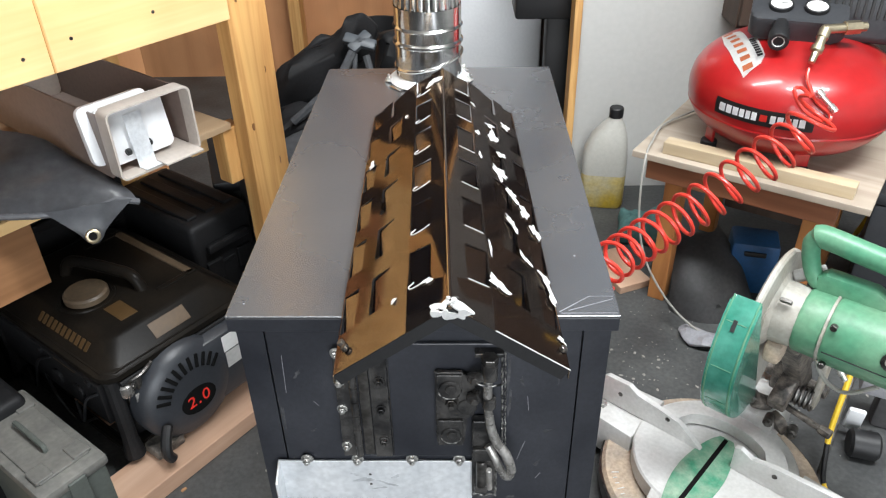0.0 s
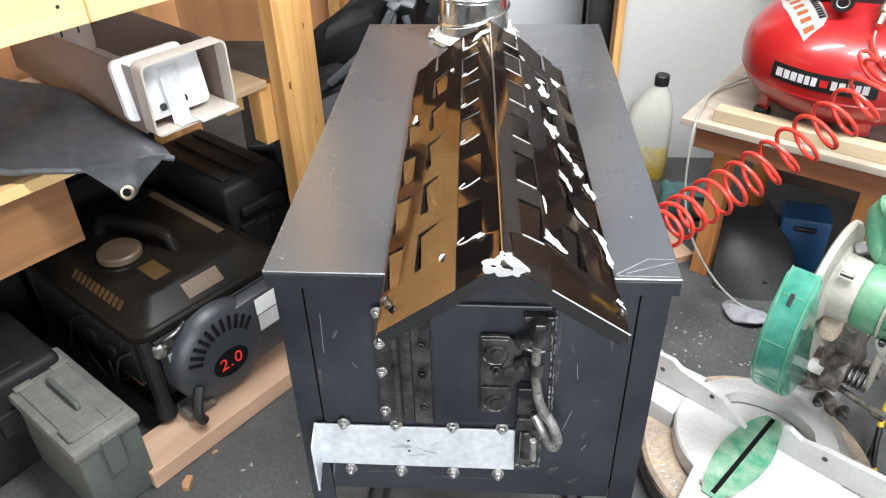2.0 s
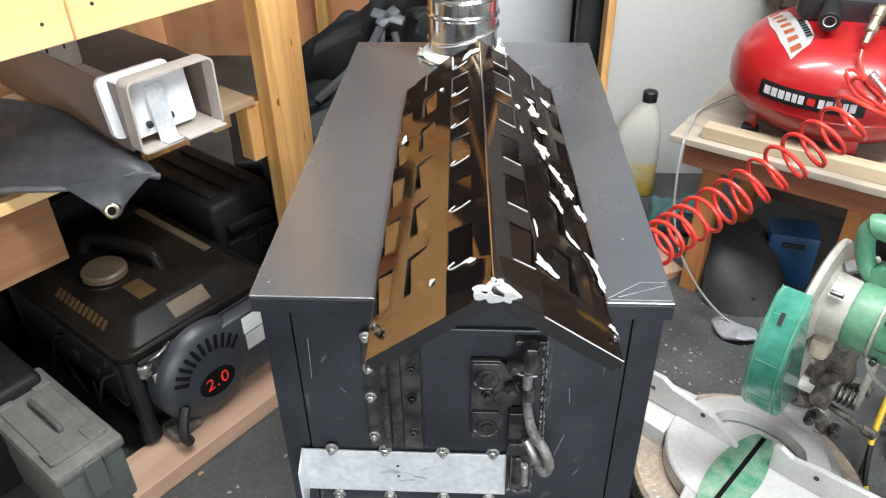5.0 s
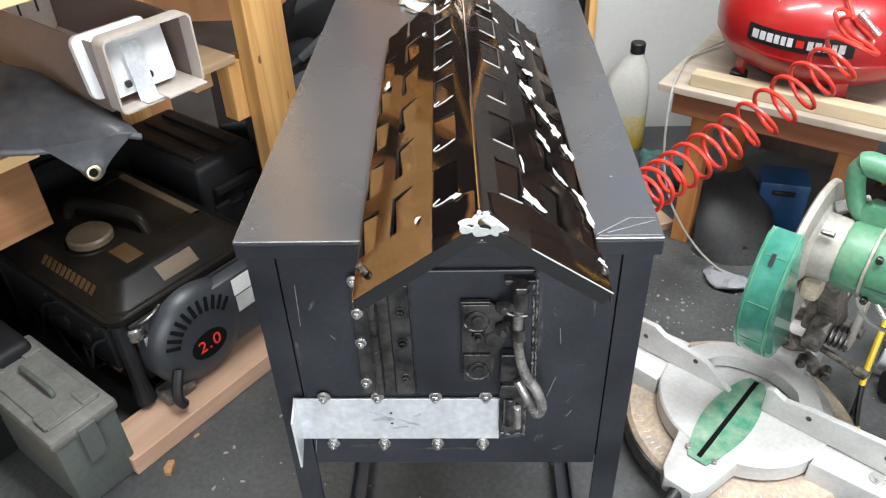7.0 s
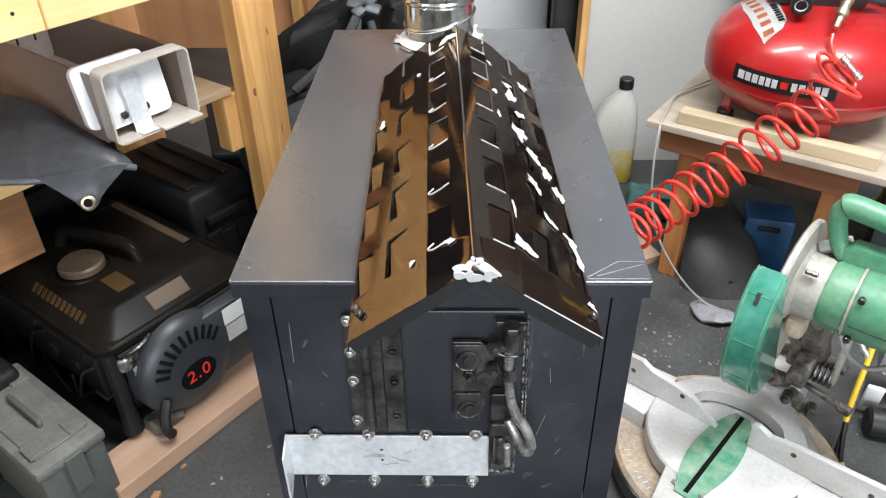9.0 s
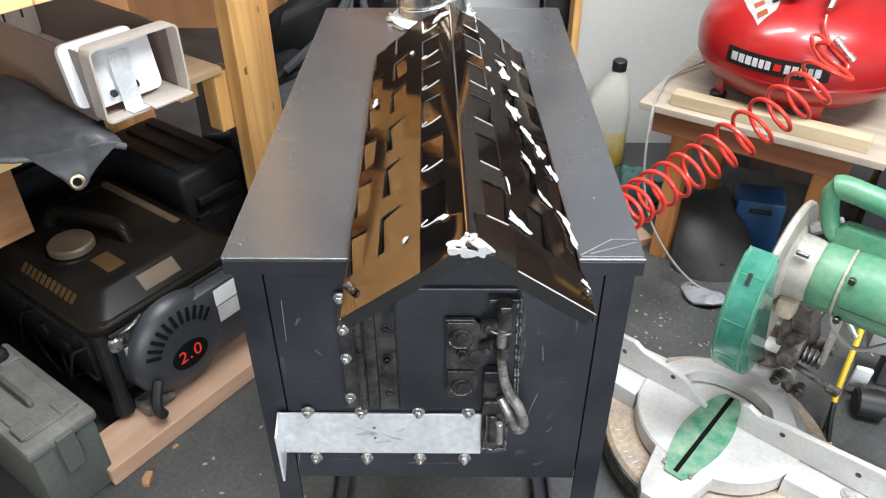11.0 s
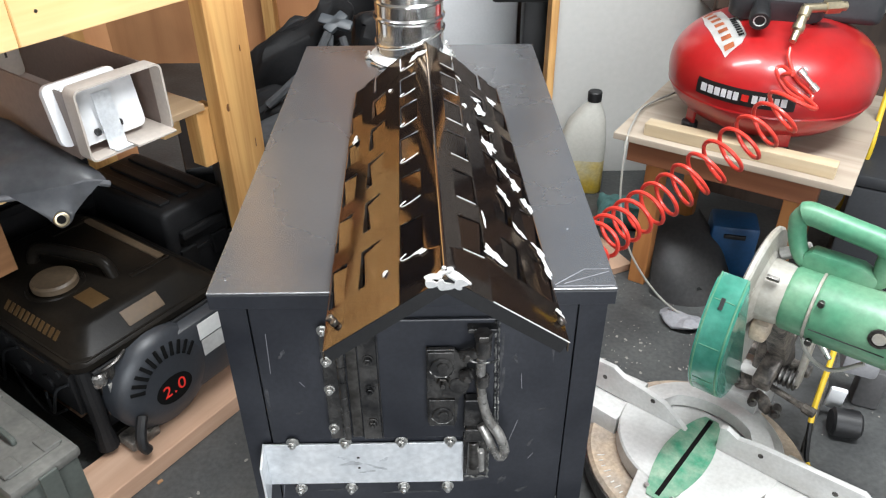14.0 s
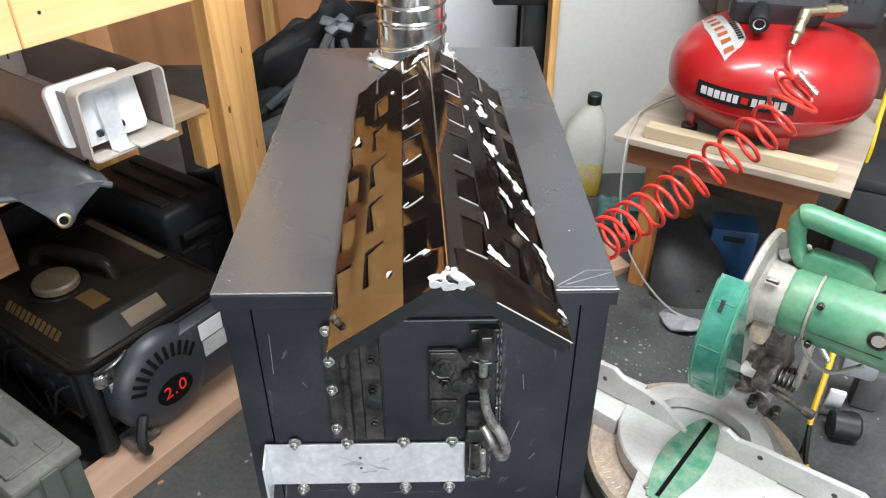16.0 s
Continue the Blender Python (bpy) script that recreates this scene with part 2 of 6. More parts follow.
M_SCUFF = mat("dusty_scuff", (0.085, 0.086, 0.092), 0.6, vary=0.5, scale=120, bump=0.2, fine=300, second=(0.022, 0.023, 0.026))
M_SMUDGE = mat("grey_smudge", (0.50, 0.51, 0.53), 0.5, metal=0.4, vary=0.5, scale=90, second=(0.70, 0.73, 0.76))
M_CHIPWOOD = mat("wood_chip", (0.45, 0.25, 0.12), 0.8, vary=0.3, scale=40)
M_FLECK = mat("pale_debris", (0.36, 0.34, 0.31), 0.8, vary=0.3, scale=40)


# ---- mesh helpers ----
def part(name, bm, material, parent=None, label="", smooth=False):
    me = bpy.data.meshes.new(name)
    bmesh.ops.recalc_face_normals(bm, faces=bm.faces)
    bm.to_mesh(me)
    bm.free()
    if smooth:
        for p in me.polygons:
            p.use_smooth = True
        me.set_sharp_from_angle(angle=radians(35))
    me.materials.append(material)
    ob = new(name, me)
    if parent:
        ob.parent = parent
    if label:
        ob["label"] = label
    return ob


def thing(name, label, category, m=None, group="", kind=""):
    ob = new(name)
    ob.empty_display_size = 0.05
    if m is not None:
        ob.matrix_world = m
    return tagged(ob, label, category, group, kind)


def box(bm, c, s, m=None, bevel=0.0, seg=2):
    """A box with centre c and size s, its edges rounded by bevel."""
    r = bmesh.ops.create_cube(bm, size=1.0, matrix=Matrix.Translation(c) @ Matrix.Diagonal((*s, 1)))
    if bevel:
        edges = list({e for v in r["verts"] for e in v.link_edges})
        n = bmesh.ops.bevel(bm, geom=edges, offset=bevel, segments=seg, affect="EDGES", profile=0.5)
        vs = list({v for f in n["faces"] for v in f.verts} | {v for v in r["verts"] if v.is_valid})
        vs = list({w for v in vs for f in v.link_faces for w in f.verts})
    else:
        vs = r["verts"]
    if m is not None:
        bmesh.ops.transform(bm, matrix=m, verts=vs)
    return bm


def B():
    return bmesh.new()


def bx(c, s, m=None, bevel=0.002, seg=2):
    return box(B(), c, s, m, bevel, seg)


def lathe(bm, profile, n=32, m=None):
    """Turns (radius, height) pairs about z."""
    rings, vs = [], []
    for r, z in profile:
        if r < 1e-6:
            ring = [bm.verts.new((0, 0, z))]
        else:
            ring = [bm.verts.new((r * math.cos(2 * math.pi * i / n), r * math.sin(2 * math.pi * i / n), z)) for i in range(n)]
        rings.append(ring)
        vs += ring
    for a, b in zip(rings, rings[1:]):
        for i in range(n):
            j = (i + 1) % n
            if len(a) == 1 and len(b) == 1:
                continue
            if len(a) == 1:
                bm.faces.new((a[0], b[i], b[j]))
            elif len(b) == 1:
                bm.faces.new((a[i], a[j], b[0]))
            else:
                bm.faces.new((a[i], a[j], b[j], b[i]))
    if m is not None:
        bmesh.ops.transform(bm, matrix=m, verts=vs)
    return bm


def along(a, b):
    """The matrix that lays the z axis from a towards b."""
    a, b = Vector(a), Vector(b)
    return Matrix.Translation(a) @ (b - a).to_track_quat("Z", "Y").to_matrix().to_4x4()


def rod(bm, a, b, r, n=16, r2=None, bevel=0.0):
    h = (Vector(b) - Vector(a)).length
    r2 = r if r2 is None else r2
    e = min(bevel, r * 0.9)
    prof = [(0, 0), (r - e, 0), (r, e), (r2, h - e), (r2 - e, h), (0, h)] if e else [(0, 0), (r, 0), (r2, h), (0, h)]
    return lathe(bm, prof, n, along(a, b))


def tube(bm, pts, r, n=8, closed=False):
    """A round tube along points."""
    pts = [Vector(p) for p in pts]
    rings, up = [], None
    k = len(pts)
    for i, p in enumerate(pts):
        if closed:
            d = pts[(i + 1) % k] - pts[i - 1]
        else:
            d = pts[min(i + 1, k - 1)] - pts[max(i - 1, 0)]
        d.normalize()
        if up is None:
            up = d.orthogonal().normalized()
        up = (up - d * up.dot(d)).normalized()
        side = d.cross(up)
        rr = r[i] if isinstance(r, (list, tuple)) else r
        rings.append([bm.verts.new(p + rr * (math.cos(2 * math.pi * j / n) * up + math.sin(2 * math.pi * j / n) * side)) for j in range(n)])
    for a, b in zip(rings, rings[1:] + (rings[:1] if closed else [])):
        for j in range(n):
            bm.faces.new((a[j], a[(j + 1) % n], b[(j + 1) % n], b[j]))
    if not closed:
        bm.faces.new(rings[0])
        bm.faces.new(rings[-1])
    return bm


def smooth_path(pts, k=8):
    """A Catmull-Rom curve through points."""
    pts = [Vector(p) for p in pts]
    q = [2 * pts[0] - pts[1]] + pts + [2 * pts[-1] - pts[-2]]
    out = []
    for i in range(1, len(q) - 2):
        a, b, c, d = q[i - 1:i + 3]
        for j in range(k):
            t = j / k
            out.append(0.5 * (2 * b + (c - a) * t + (2 * a - 5 * b + 4 * c - d) * t * t + (3 * b - a - 3 * c + d) * t ** 3))
    return out + [pts[-1]]


def prism(bm, poly, h, m=None, bevel=0.0):
    """A flat outline (x, y), raised by h along z."""
    lo = [bm.verts.new((x, y, 0)) for x, y in poly]
    hi = [bm.verts.new((x, y, h)) for x, y in poly]
    n = len(poly)
    fs = [bm.faces.new(lo[::-1]), bm.faces.new(hi)]
    for i in range(n):
        fs.append(bm.faces.new((lo[i], lo[(i + 1) % n], hi[(i + 1) % n], hi[i])))
    vs = lo + hi
    if bevel:
        es = list({e for f in fs[:2] for e in f.edges})
        r = bmesh.ops.bevel(bm, geom=es, offset=bevel, segments=2, affect="EDGES", profile=0.5)
        vs = list({w for f in r["faces"] for v in f.verts for g in v.link_faces for w in g.verts})
    if m is not None:
        bmesh.ops.transform(bm, matrix=m, verts=vs)
    return bm


def rounded(w, h, r, k=5):
    """The outline of a rounded rectangle round the origin."""
    out = []
    for cx, cy, a in ((w / 2 - r, h / 2 - r, 0), (-w / 2 + r, h / 2 - r, 90), (-w / 2 + r, -h / 2 + r, 180), (w / 2 - r, -h / 2 + r, 270)):
        for i in range(k + 1):
            t = radians(a + 90 * i / k)
            out.append((cx + r * math.cos(t), cy + r * math.sin(t)))
    return out


def circle(r, n=20, sx=1.0, sy=1.0):
    return [(sx * r * math.cos(2 * math.pi * i / n), sy * r * math.sin(2 * math.pi * i / n)) for i in range(n)]


def blob(r, n, rng, rough=0.35):
    """An uneven patch outline."""
    ph = [rng.uniform(0, 6.28) for _ in range(3)]
    out = []
    for i in range(n):
        a = 2 * math.pi * i / n
        k = 1 + rough * (0.5 * math.sin(2 * a + ph[0]) + 0.35 * math.sin(3 * a + ph[1]) + 0.3 * math.sin(5 * a + ph[2]))
        out.append((r * k * math.cos(a), r * k * math.sin(a)))
    return out


def jagged(r, n, rng):
    """A flaked outline with torn corners."""
    base = blob(r, n, rng, 0.6)
    return [(x * k, y * k) for (x, y), k in zip(base, [rng.choice((0.72, 0.9, 1.0, 1.12, 1.3)) for _ in base])]


def frame_at(o, x, y):
    """A matrix with origin o and axes x, y (world vectors); z is their cross product."""
    x, y = Vector(x).normalized(), Vector(y).normalized()
    z = x.cross(y).normalized()
    y = z.cross(x)
    m = Matrix((x, y, z)).transposed().to_4x4()
    m.translation = o
    return m


def text_part(name, body, size, m, material, parent, depth=0.0004, spacing=1.0):
    """Raised lettering, centred, as a mesh."""
    cu = bpy.data.curves.new(name, "FONT")
    cu.body, cu.size, cu.extrude, cu.align_x, cu.align_y, cu.space_character = body, size, depth, "CENTER", "CENTER", spacing
    tmp = bpy.data.objects.new(name, cu)
    scene.collection.objects.link(tmp)
    dg = bpy.context.evaluated_depsgraph_get()
    me = bpy.data.meshes.new_from_object(tmp.evaluated_get(dg))
    bpy.data.objects.remove(tmp)
    me.transform(m)
    me.materials.clear()
    me.materials.append(material)
    ob = new(name, me)
    ob.parent = parent
    return ob


def cushion(bm, c, s, m=None, dent=0.012, seed=1, n=14):
    """A soft, lumpy slab: a bag or a folded cover."""
    rng = random.Random(seed)
    off = Vector((rng.uniform(0, 9), rng.uniform(0, 9), rng.uniform(0, 9)))
    r = bmesh.ops.create_uvsphere(bm, u_segments=n * 2, v_segments=n, radius=1.0)
    for v in r["verts"]:
        p = v.co
        q = Vector([math.copysign(abs(a) ** 0.55, a) for a in p])
        w = Vector((q.x * s[0] / 2, q.y * s[1] / 2, q.z * s[2] / 2))
        w += dent * noise.noise_vector(w * 14 + off) + dent * 0.4 * noise.noise_vector(w * 40 + off)
        v.co = Vector(c) + w
    if m is not None:
        bmesh.ops.transform(bm, matrix=m, verts=r["verts"])
    return bm


# directions of the bench, the generator and what stands by it
W = Vector((0.580, 0.815, 0))
N = Vector((0.815, -0.580, 0))
UP = Vector((0, 0, 1))


# ---- the room ----
def slab(name, lo, hi, material, label, category):
    ob = part(name, bx([(a + b) / 2 for a, b in zip(lo, hi)], [b - a for a, b in zip(lo, hi)], bevel=0), material)
    return tagged(ob, label, category, kind="structure")


slab("floor", (-2.2, -3.1, -0.08), (2.6, 2.6, 0.0), M_FLOOR, "dark grey painted concrete garage floor with dust and debris", "floor")
slab("ceiling", (-2.2, -3.1, 2.42), (2.6, 2.6, 2.50), M_CEIL, "plain off-white garage ceiling", "ceiling")
slab("wall_east", (2.5, -3.1, 0), (2.6, 2.6, 2.42), M_WALL, "plain white garage side wall", "wall")
# unseen wall, coloured dark so that the tent reflects dark
slab("wall_west", (-2.3, -3.1, 0), (-2.2, 2.6, 2.42), M_DARKWOOD, "unseen side wall, darkened for the tent's reflections", "wall")
# unseen wall, dark so that the lid's right half reflects less
slab("wall_north_right", (0.14, 2.5, 0), (2.5, 2.6, 2.42), M_DARKWOOD, "unseen back wall behind the partition, darkened for the lid's reflections", "wall")
slab("wall_north", (-0.45, 2.5, 0), (0.14, 2.6, 2.42), M_PLYWALL, "brown plywood back wall with studs", "wall")
slab("wall_north_low", (-2.2, 2.5, 0), (-0.45, 2.6, 0.62), M_PLYWALL, "brown plywood at the foot of the back wall", "wall")
# unseen upper wall, dark for the reflection in the tent's ridge strip
slab("wall_north_high", (-2.2, 2.5, 0.62), (-0.45, 2.6, 2.42), M_DARKWOOD, "unseen upper back wall, darkened for the tent's reflections", "wall")
# back partition of white board, with its bare edge
slab("wall_partition", (0.367, 1.50, 0), (2.5, 1.56, 0.68), M_WALL, "white painted board partition wall", "wall")
# unseen upper part, toned down to darken what the tent's right side reflects
slab("wall_partition_high", (0.367, 1.50, 0.68), (2.5, 1.56, 2.42), M_GREYWALL, "unseen upper partition, toned blue-grey for the tent's reflections", "wall")
tagged(part("trim", bx((0.3545, 1.525, 1.21), (0.021, 0.075, 2.42), bevel=0.002), M_PINE_Z), "bare pine strip on the partition's edge", "trim", kind="structure")
# unseen front wall, left open where the daylight lamp is added
slab("wall_south_left", (-2.2, -3.1, 0), (-0.8, -3.0, 2.42), M_WALL, "unseen white wall beside the assumed garage door", "wall")
slab("wall_south_right", (2.0, -3.1, 0), (2.5, -3.0, 2.42), M_WALL, "unseen white wall beside the assumed garage door", "wall")
slab("wall_south_top", (-0.8, -3.1, 2.25), (2.0, -3.0, 2.42), M_WALL, "unseen white lintel over the assumed garage door", "wall")


# ---- the stove ----
def hex_bolt(name, parent, m, material, r=0.0041, stud=0.003):
    """A hexagonal head on a washer with the end of its stud; z is the way out."""
    bm = B()
    lathe(bm, [(0, 0), (r * 1.35, 0), (r * 1.35, 0.0012), (r * 0.9, 0.0014)], 16)
    prism(bm, circle(r, 6), 0.0045, pose(0, 0, 0.001), 0.0006)
    rod(bm, (0, 0, 0.005), (0, 0, 0.005 + stud), r * 0.5, 8, bevel=0.0006)
    bm.transform(m)
    return part(name, bm, material, parent)


def on_front(x, z, y=0.006):
    return Matrix.Translation((x, y, z)) @ pose(0, 0, 0, 90, 0, 0)


stove = thing("wood_stove", "black painted steel box stove on legs with a bolted front door", "stove")
# lid: a folded sheet with a turned-down edge
bm = B()
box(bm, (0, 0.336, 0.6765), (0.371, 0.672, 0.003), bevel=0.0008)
lid = part("lid", bm, M_STOVE_TOP, stove, "satin steel lid, its sheen put into a lighter grey")
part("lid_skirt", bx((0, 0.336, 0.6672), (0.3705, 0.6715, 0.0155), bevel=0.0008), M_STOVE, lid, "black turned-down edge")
# scored corner lines and small bright nicks on the lid
for a, b in (((0.129, 0.006), (0.160, 0.030)), ((0.160, 0.030), (0.183, 0.030)), ((0.138, 0.008), (0.182, 0.026)), ((0.13, 0.004), (0.183, 0.004))):
    d = Vector((b[0] - a[0], b[1] - a[1], 0))
    part("scratch", box(B(), (0, 0, 0), (d.length, 0.0007, 0.0003), Matrix.Translation(((a[0] + b[0]) / 2, (a[1] + b[1]) / 2, 0.6782)) @ pose(0, 0, 0, 0, 0, math.degrees(math.atan2(d.y, d.x)))), M_CHALK, lid, "pale scored line")
for x, y in ((-0.16, 0.22), (0.155, 0.10), (-0.10, 0.60), (0.17, 0.58), (-0.172, 0.02), (0.11, 0.5)):
    part("nick", prism(B(), circle(0.0011, 7), 0.0004, Matrix.Translation((x, y, 0.678))), M_CHALK, lid)
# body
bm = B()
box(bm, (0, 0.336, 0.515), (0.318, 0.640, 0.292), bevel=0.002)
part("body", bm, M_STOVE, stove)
bm = B()
box(bm, (0, 0.010, 0.515), (0.305, 0.008, 0.292), bevel=0.001)
part("front_panel", bm, M_STOVE, stove)
for sx in (-1, 1):
    bm = B()
    box(bm, (sx * 0.1675, 0.336, 0.515), (0.004, 0.62, 0.292), bevel=0.001)
    part("side_panel", bm, M_STOVE, stove)
    for y0 in (0.008, 0.664):
        s = 1 if y0 < 0.3 else -1
        bm = B()
        prism(bm, [(0, 0), (0.026, 0), (0.026, s * 0.004), (0.004, s * 0.004), (0.004, s * 0.026), (0, s * 0.026)], 0.658,
              Matrix.Translation((sx * 0.1805, y0, 0.003)) @ Matrix.Diagonal((-sx, 1, 1, 1)), 0.0008)
        part("leg", bm, M_STOVE, stove)
    bm = B()
    prism(bm, [(0, 0), (0.024, 0), (0.024, 0.004), (0.004, 0.004), (0.004, 0.024), (0, 0.024)], 0.62,
          Matrix.Translation((sx * 0.176, 0.03, 0.028)) @ Matrix.Diagonal((-sx, 1, 1, 1)) @ pose(0, 0, 0, 90, 0, 0) @ Matrix.Diagonal((1, 1, -1, 1)), 0.0008)
    part("floor_rail", bm, M_STOVE, stove)
# the door: a proud sheet, its hinge strips, rod hinge and bolts
bm = B()
box(bm, (0.001, 0.0035, 0.565), (0.155, 0.005, 0.158), bevel=0.0015)
door = part("door", bm, M_STOVE, stove, "black sheet steel fire door")
bm = B()
box(bm, (-0.082, 0.000, 0.560), (0.014, 0.004, 0.140), bevel=0.0008)
part("hinge_strip", bm, M_SOOT, stove)
bm = B()
box(bm, (-0.0455, -0.001, 0.560), (0.018, 0.004, 0.140), bevel=0.0008)
part("hinge_strip", bm, M_SOOT, door)
bm = B()
box(bm, (-0.061, 0.0005, 0.560), (0.011, 0.003, 0.138), bevel=0.0008)
part("hinge_leaf", bm, M_STEEL, door, "rusty brown hinge leaf")
for i in range(7):
    bm = B()
    rod(bm, (-0.0715, -0.002, 0.491 + i * 0.02), (-0.0715, -0.002, 0.5105 + i * 0.02), 0.0042, 12, bevel=0.0008)
    part("hinge_knuckle", bm, M_SOOT, door)
for z in (0.636, 0.598, 0.561, 0.507):
    hex_bolt("bolt", stove, on_front(-0.0845, z, -0.002), M_BOLT)
for z in (0.641, 0.600, 0.561, 0.515):
    hex_bolt("bolt", door, on_front(-0.0445, z, -0.003), M_SOOT)
# the latch plate with its cut, pads, washers and nuts
bm = B()
prism(bm, [(0.011, 0.613), (0.037, 0.613), (0.045, 0.606), (0.050, 0.596), (0.050, 0.556), (0.042, 0.551), (0.040, 0.516), (0.037, 0.513), (0.013, 0.513), (0.011, 0.516)], 0.005,
      Matrix.Translation((0, -0.001, 0)) @ pose(0, 0, 0, 90, 0, 0), 0.0008)
latch = part("latch_plate", bm, M_SOOT, door, "sooty welded latch plate")
part("pad", bx((0.0255, -0.0075, 0.5325), (0.026, 0.004, 0.036), bevel=0.0008), M_SOOT, latch)
part("pad", bx((0.0250, -0.0070, 0.598), (0.025, 0.003, 0.027), bevel=0.0008), M_SOOT, latch)
for x, z, r, y in ((0.0255, 0.593, 0.0115, -0.0085), (0.0260, 0.530, 0.0105, -0.0095), (0.0425, 0.567, 0.0100, -0.006)):
    part("washer", rod(B(), (x, y + 0.003, z), (x, y - 0.002, z), r, 22, bevel=0.001), M_SOOT, latch, "", True)
    if x < 0.03:
        part("weld_bead", tube(B(), [(x + r * math.cos(a), y - 0.0012 - 0.0004 * math.sin(a * 9), z + r * math.sin(a)) for a in [-2.9 + i * 0.16 for i in range(19)]], 0.0009, 6), M_WELD, latch)
        part("washer", rod(B(), (x + 0.001, y - 0.001, z + 0.002), (x + 0.001, y - 0.004, z + 0.002), r * 0.5, 16, bevel=0.0008), M_SOOT, latch, "", True)
hex_bolt("bolt", latch, on_front(0.0265, 0.575, -0.006), M_STEEL, 0.0056, 0.006)
for z, l in ((0.612, 0.016), (0.585, 0.012)):
    bm = B()
    rod(bm, (0.044, -0.010, z - 0.003), (0.044 + l, -0.013, z + 0.004), 0.0062, 14, bevel=0.0015)
    part("stub", bm, M_SOOT, latch, "", True)
    part("stub_end", rod(B(), (0.050, -0.014, z - 0.001), (0.050, -0.018, z - 0.001), 0.0045, 12, bevel=0.001), M_STEEL, latch, "", True)
# upright latch rod in its sleeves, with the hooked handle
bm = B()
tube(bm, smooth_path([(0.063, -0.011, 0.638), (0.063, -0.012, 0.612), (0.0625, -0.013, 0.590), (0.064, -0.014, 0.564), (0.068, -0.016, 0.541), (0.074, -0.018, 0.526), (0.082, -0.020, 0.513), (0.0875, -0.021, 0.496),
                      (0.0880, -0.022, 0.485), (0.0830, -0.022, 0.4815), (0.0775, -0.022, 0.492), (0.071, -0.021, 0.509), (0.064, -0.016, 0.522)], 6),
     [0.0048] * 26 + [0.0052] * 20 + [0.0044] * 27, 12)
part("latch_handle", bm, M_HANDLE, latch, "bare worn steel hooked handle", True)
for z0, z1, r in ((0.612, 0.634, 0.0080), (0.574, 0.588, 0.0070)):
    part("rod_sleeve", rod(B(), (0.0642, -0.0135, z0), (0.0642, -0.0135, z1), r, 16, bevel=0.0015), M_SOOT, latch, "", True)
part("sleeve_nut", prism(B(), circle(0.0085, 6), 0.006, Matrix.Translation((0.0642, -0.0135, 0.634)), 0.0008), M_STEEL, latch)
part("weld_bead", tube(B(), [(0.065 + 0.0135 * math.cos(a), -0.0175, 0.612 + 0.006 * math.sin(a)) for a in [3.3 + i * 0.15 for i in range(19)]], 0.0010, 6), M_WELD, latch)
part("top_stop", bx((0.064, -0.004, 0.637), (0.028, 0.010, 0.005), bevel=0.001), M_SOOT, latch)
part("handle_block", bx((0.058, -0.006, 0.531), (0.021, 0.010, 0.040), bevel=0.0015), M_SOOT, latch)
part("handle_cheek", bx((0.0575, -0.012, 0.507), (0.019, 0.010, 0.018), bevel=0.0015), M_SOOT, latch)
# keeper: a small plate edged with weld, its pin and pivot
part("keeper_plate", bx((0.0605, -0.001, 0.464), (0.026, 0.005, 0.060), bevel=0.001), M_SOOT, latch)
part("weld_bead", tube(B(), [(x + 0.0006 * math.sin(k * 2.1), -0.0035, z) for k, (x, z) in enumerate([(0.0475 + 0.026 * i / 10, 0.4295 + 0.0015 * math.sin(i)) for i in range(11)] + [(0.0735, 0.4295 + 0.045 * i / 14) for i in range(1, 15)])], 0.0012, 6), M_WELD, latch)
part("keeper_rod", rod(B(), (0.0575, -0.009, 0.452), (0.0575, -0.011, 0.494), 0.0058, 14, bevel=0.0012), M_STEEL, latch, "", True)
part("keeper_pin", rod(B(), (0.0665, -0.007, 0.444), (0.0655, -0.010, 0.478), 0.0036, 12, bevel=0.001), M_HANDLE, latch, "", True)
part("keeper_foot", bx((0.0575, -0.006, 0.446), (0.014, 0.010, 0.014), bevel=0.002), M_SOOT, latch)
# the door's ground, welded edge
for x, k in ((0.0765, 0.0011), (0.0795, 0.0008)):
    part("weld_bead", tube(B(), [(x + 0.003 * i / 40 + 0.0004 * math.sin(i * 1.9), -0.0005, 0.643 - 0.136 * i / 40) for i in range(41)], [k * (1 + 0.35 * math.sin(i * 2.7)) for i in range(41)], 6), M_WELD, door, "bright ground edge of the door")
part("bright_edge", bx((-0.0352, -0.0028, 0.560), (0.0008, 0.0008, 0.138), bevel=0.0002), M_STEEL, door)
# the lower plate: a zinc angle with its end flange
bm = B()
box(bm, (-0.057, 0.003, 0.446), (0.210, 0.0025, 0.062), bevel=0.0006)
plate = part("draft_plate", bm, M_ZINC, stove, "galvanised steel draft plate with a bent flange")
bm = B()
prism(bm, [(0, 0.0), (0.024, -0.020), (0.024, 0.050), (0, 0.062)], 0.0025,
      Matrix.Translation((-0.161, 0.004, 0.415)) @ frame_at((0, 0, 0), (0, -1, 0), (0, 0, 1)), 0.0004)
part("flange", bm, M_ZINC, plate)
bm = B()
for z in (0.440, 0.456):
    rod(bm, (-0.064, 0.0022, z), (-0.064, 0.0015, z), 0.0016, 8)
part("rivet_hole", bm, M_SOOT, plate)
for x in (-0.131, -0.076, -0.017, 0.034):
    hex_bolt("bolt", stove, on_front(x, 0.480, 0.003), M_BOLT, 0.005, 0.004)
for x in (-0.129, -0.074, -0.017, 0.031):
    hex_bolt("bolt", stove, on_front(x, 0.4095, 0.0012), M_BOLT, 0.005, 0.004)
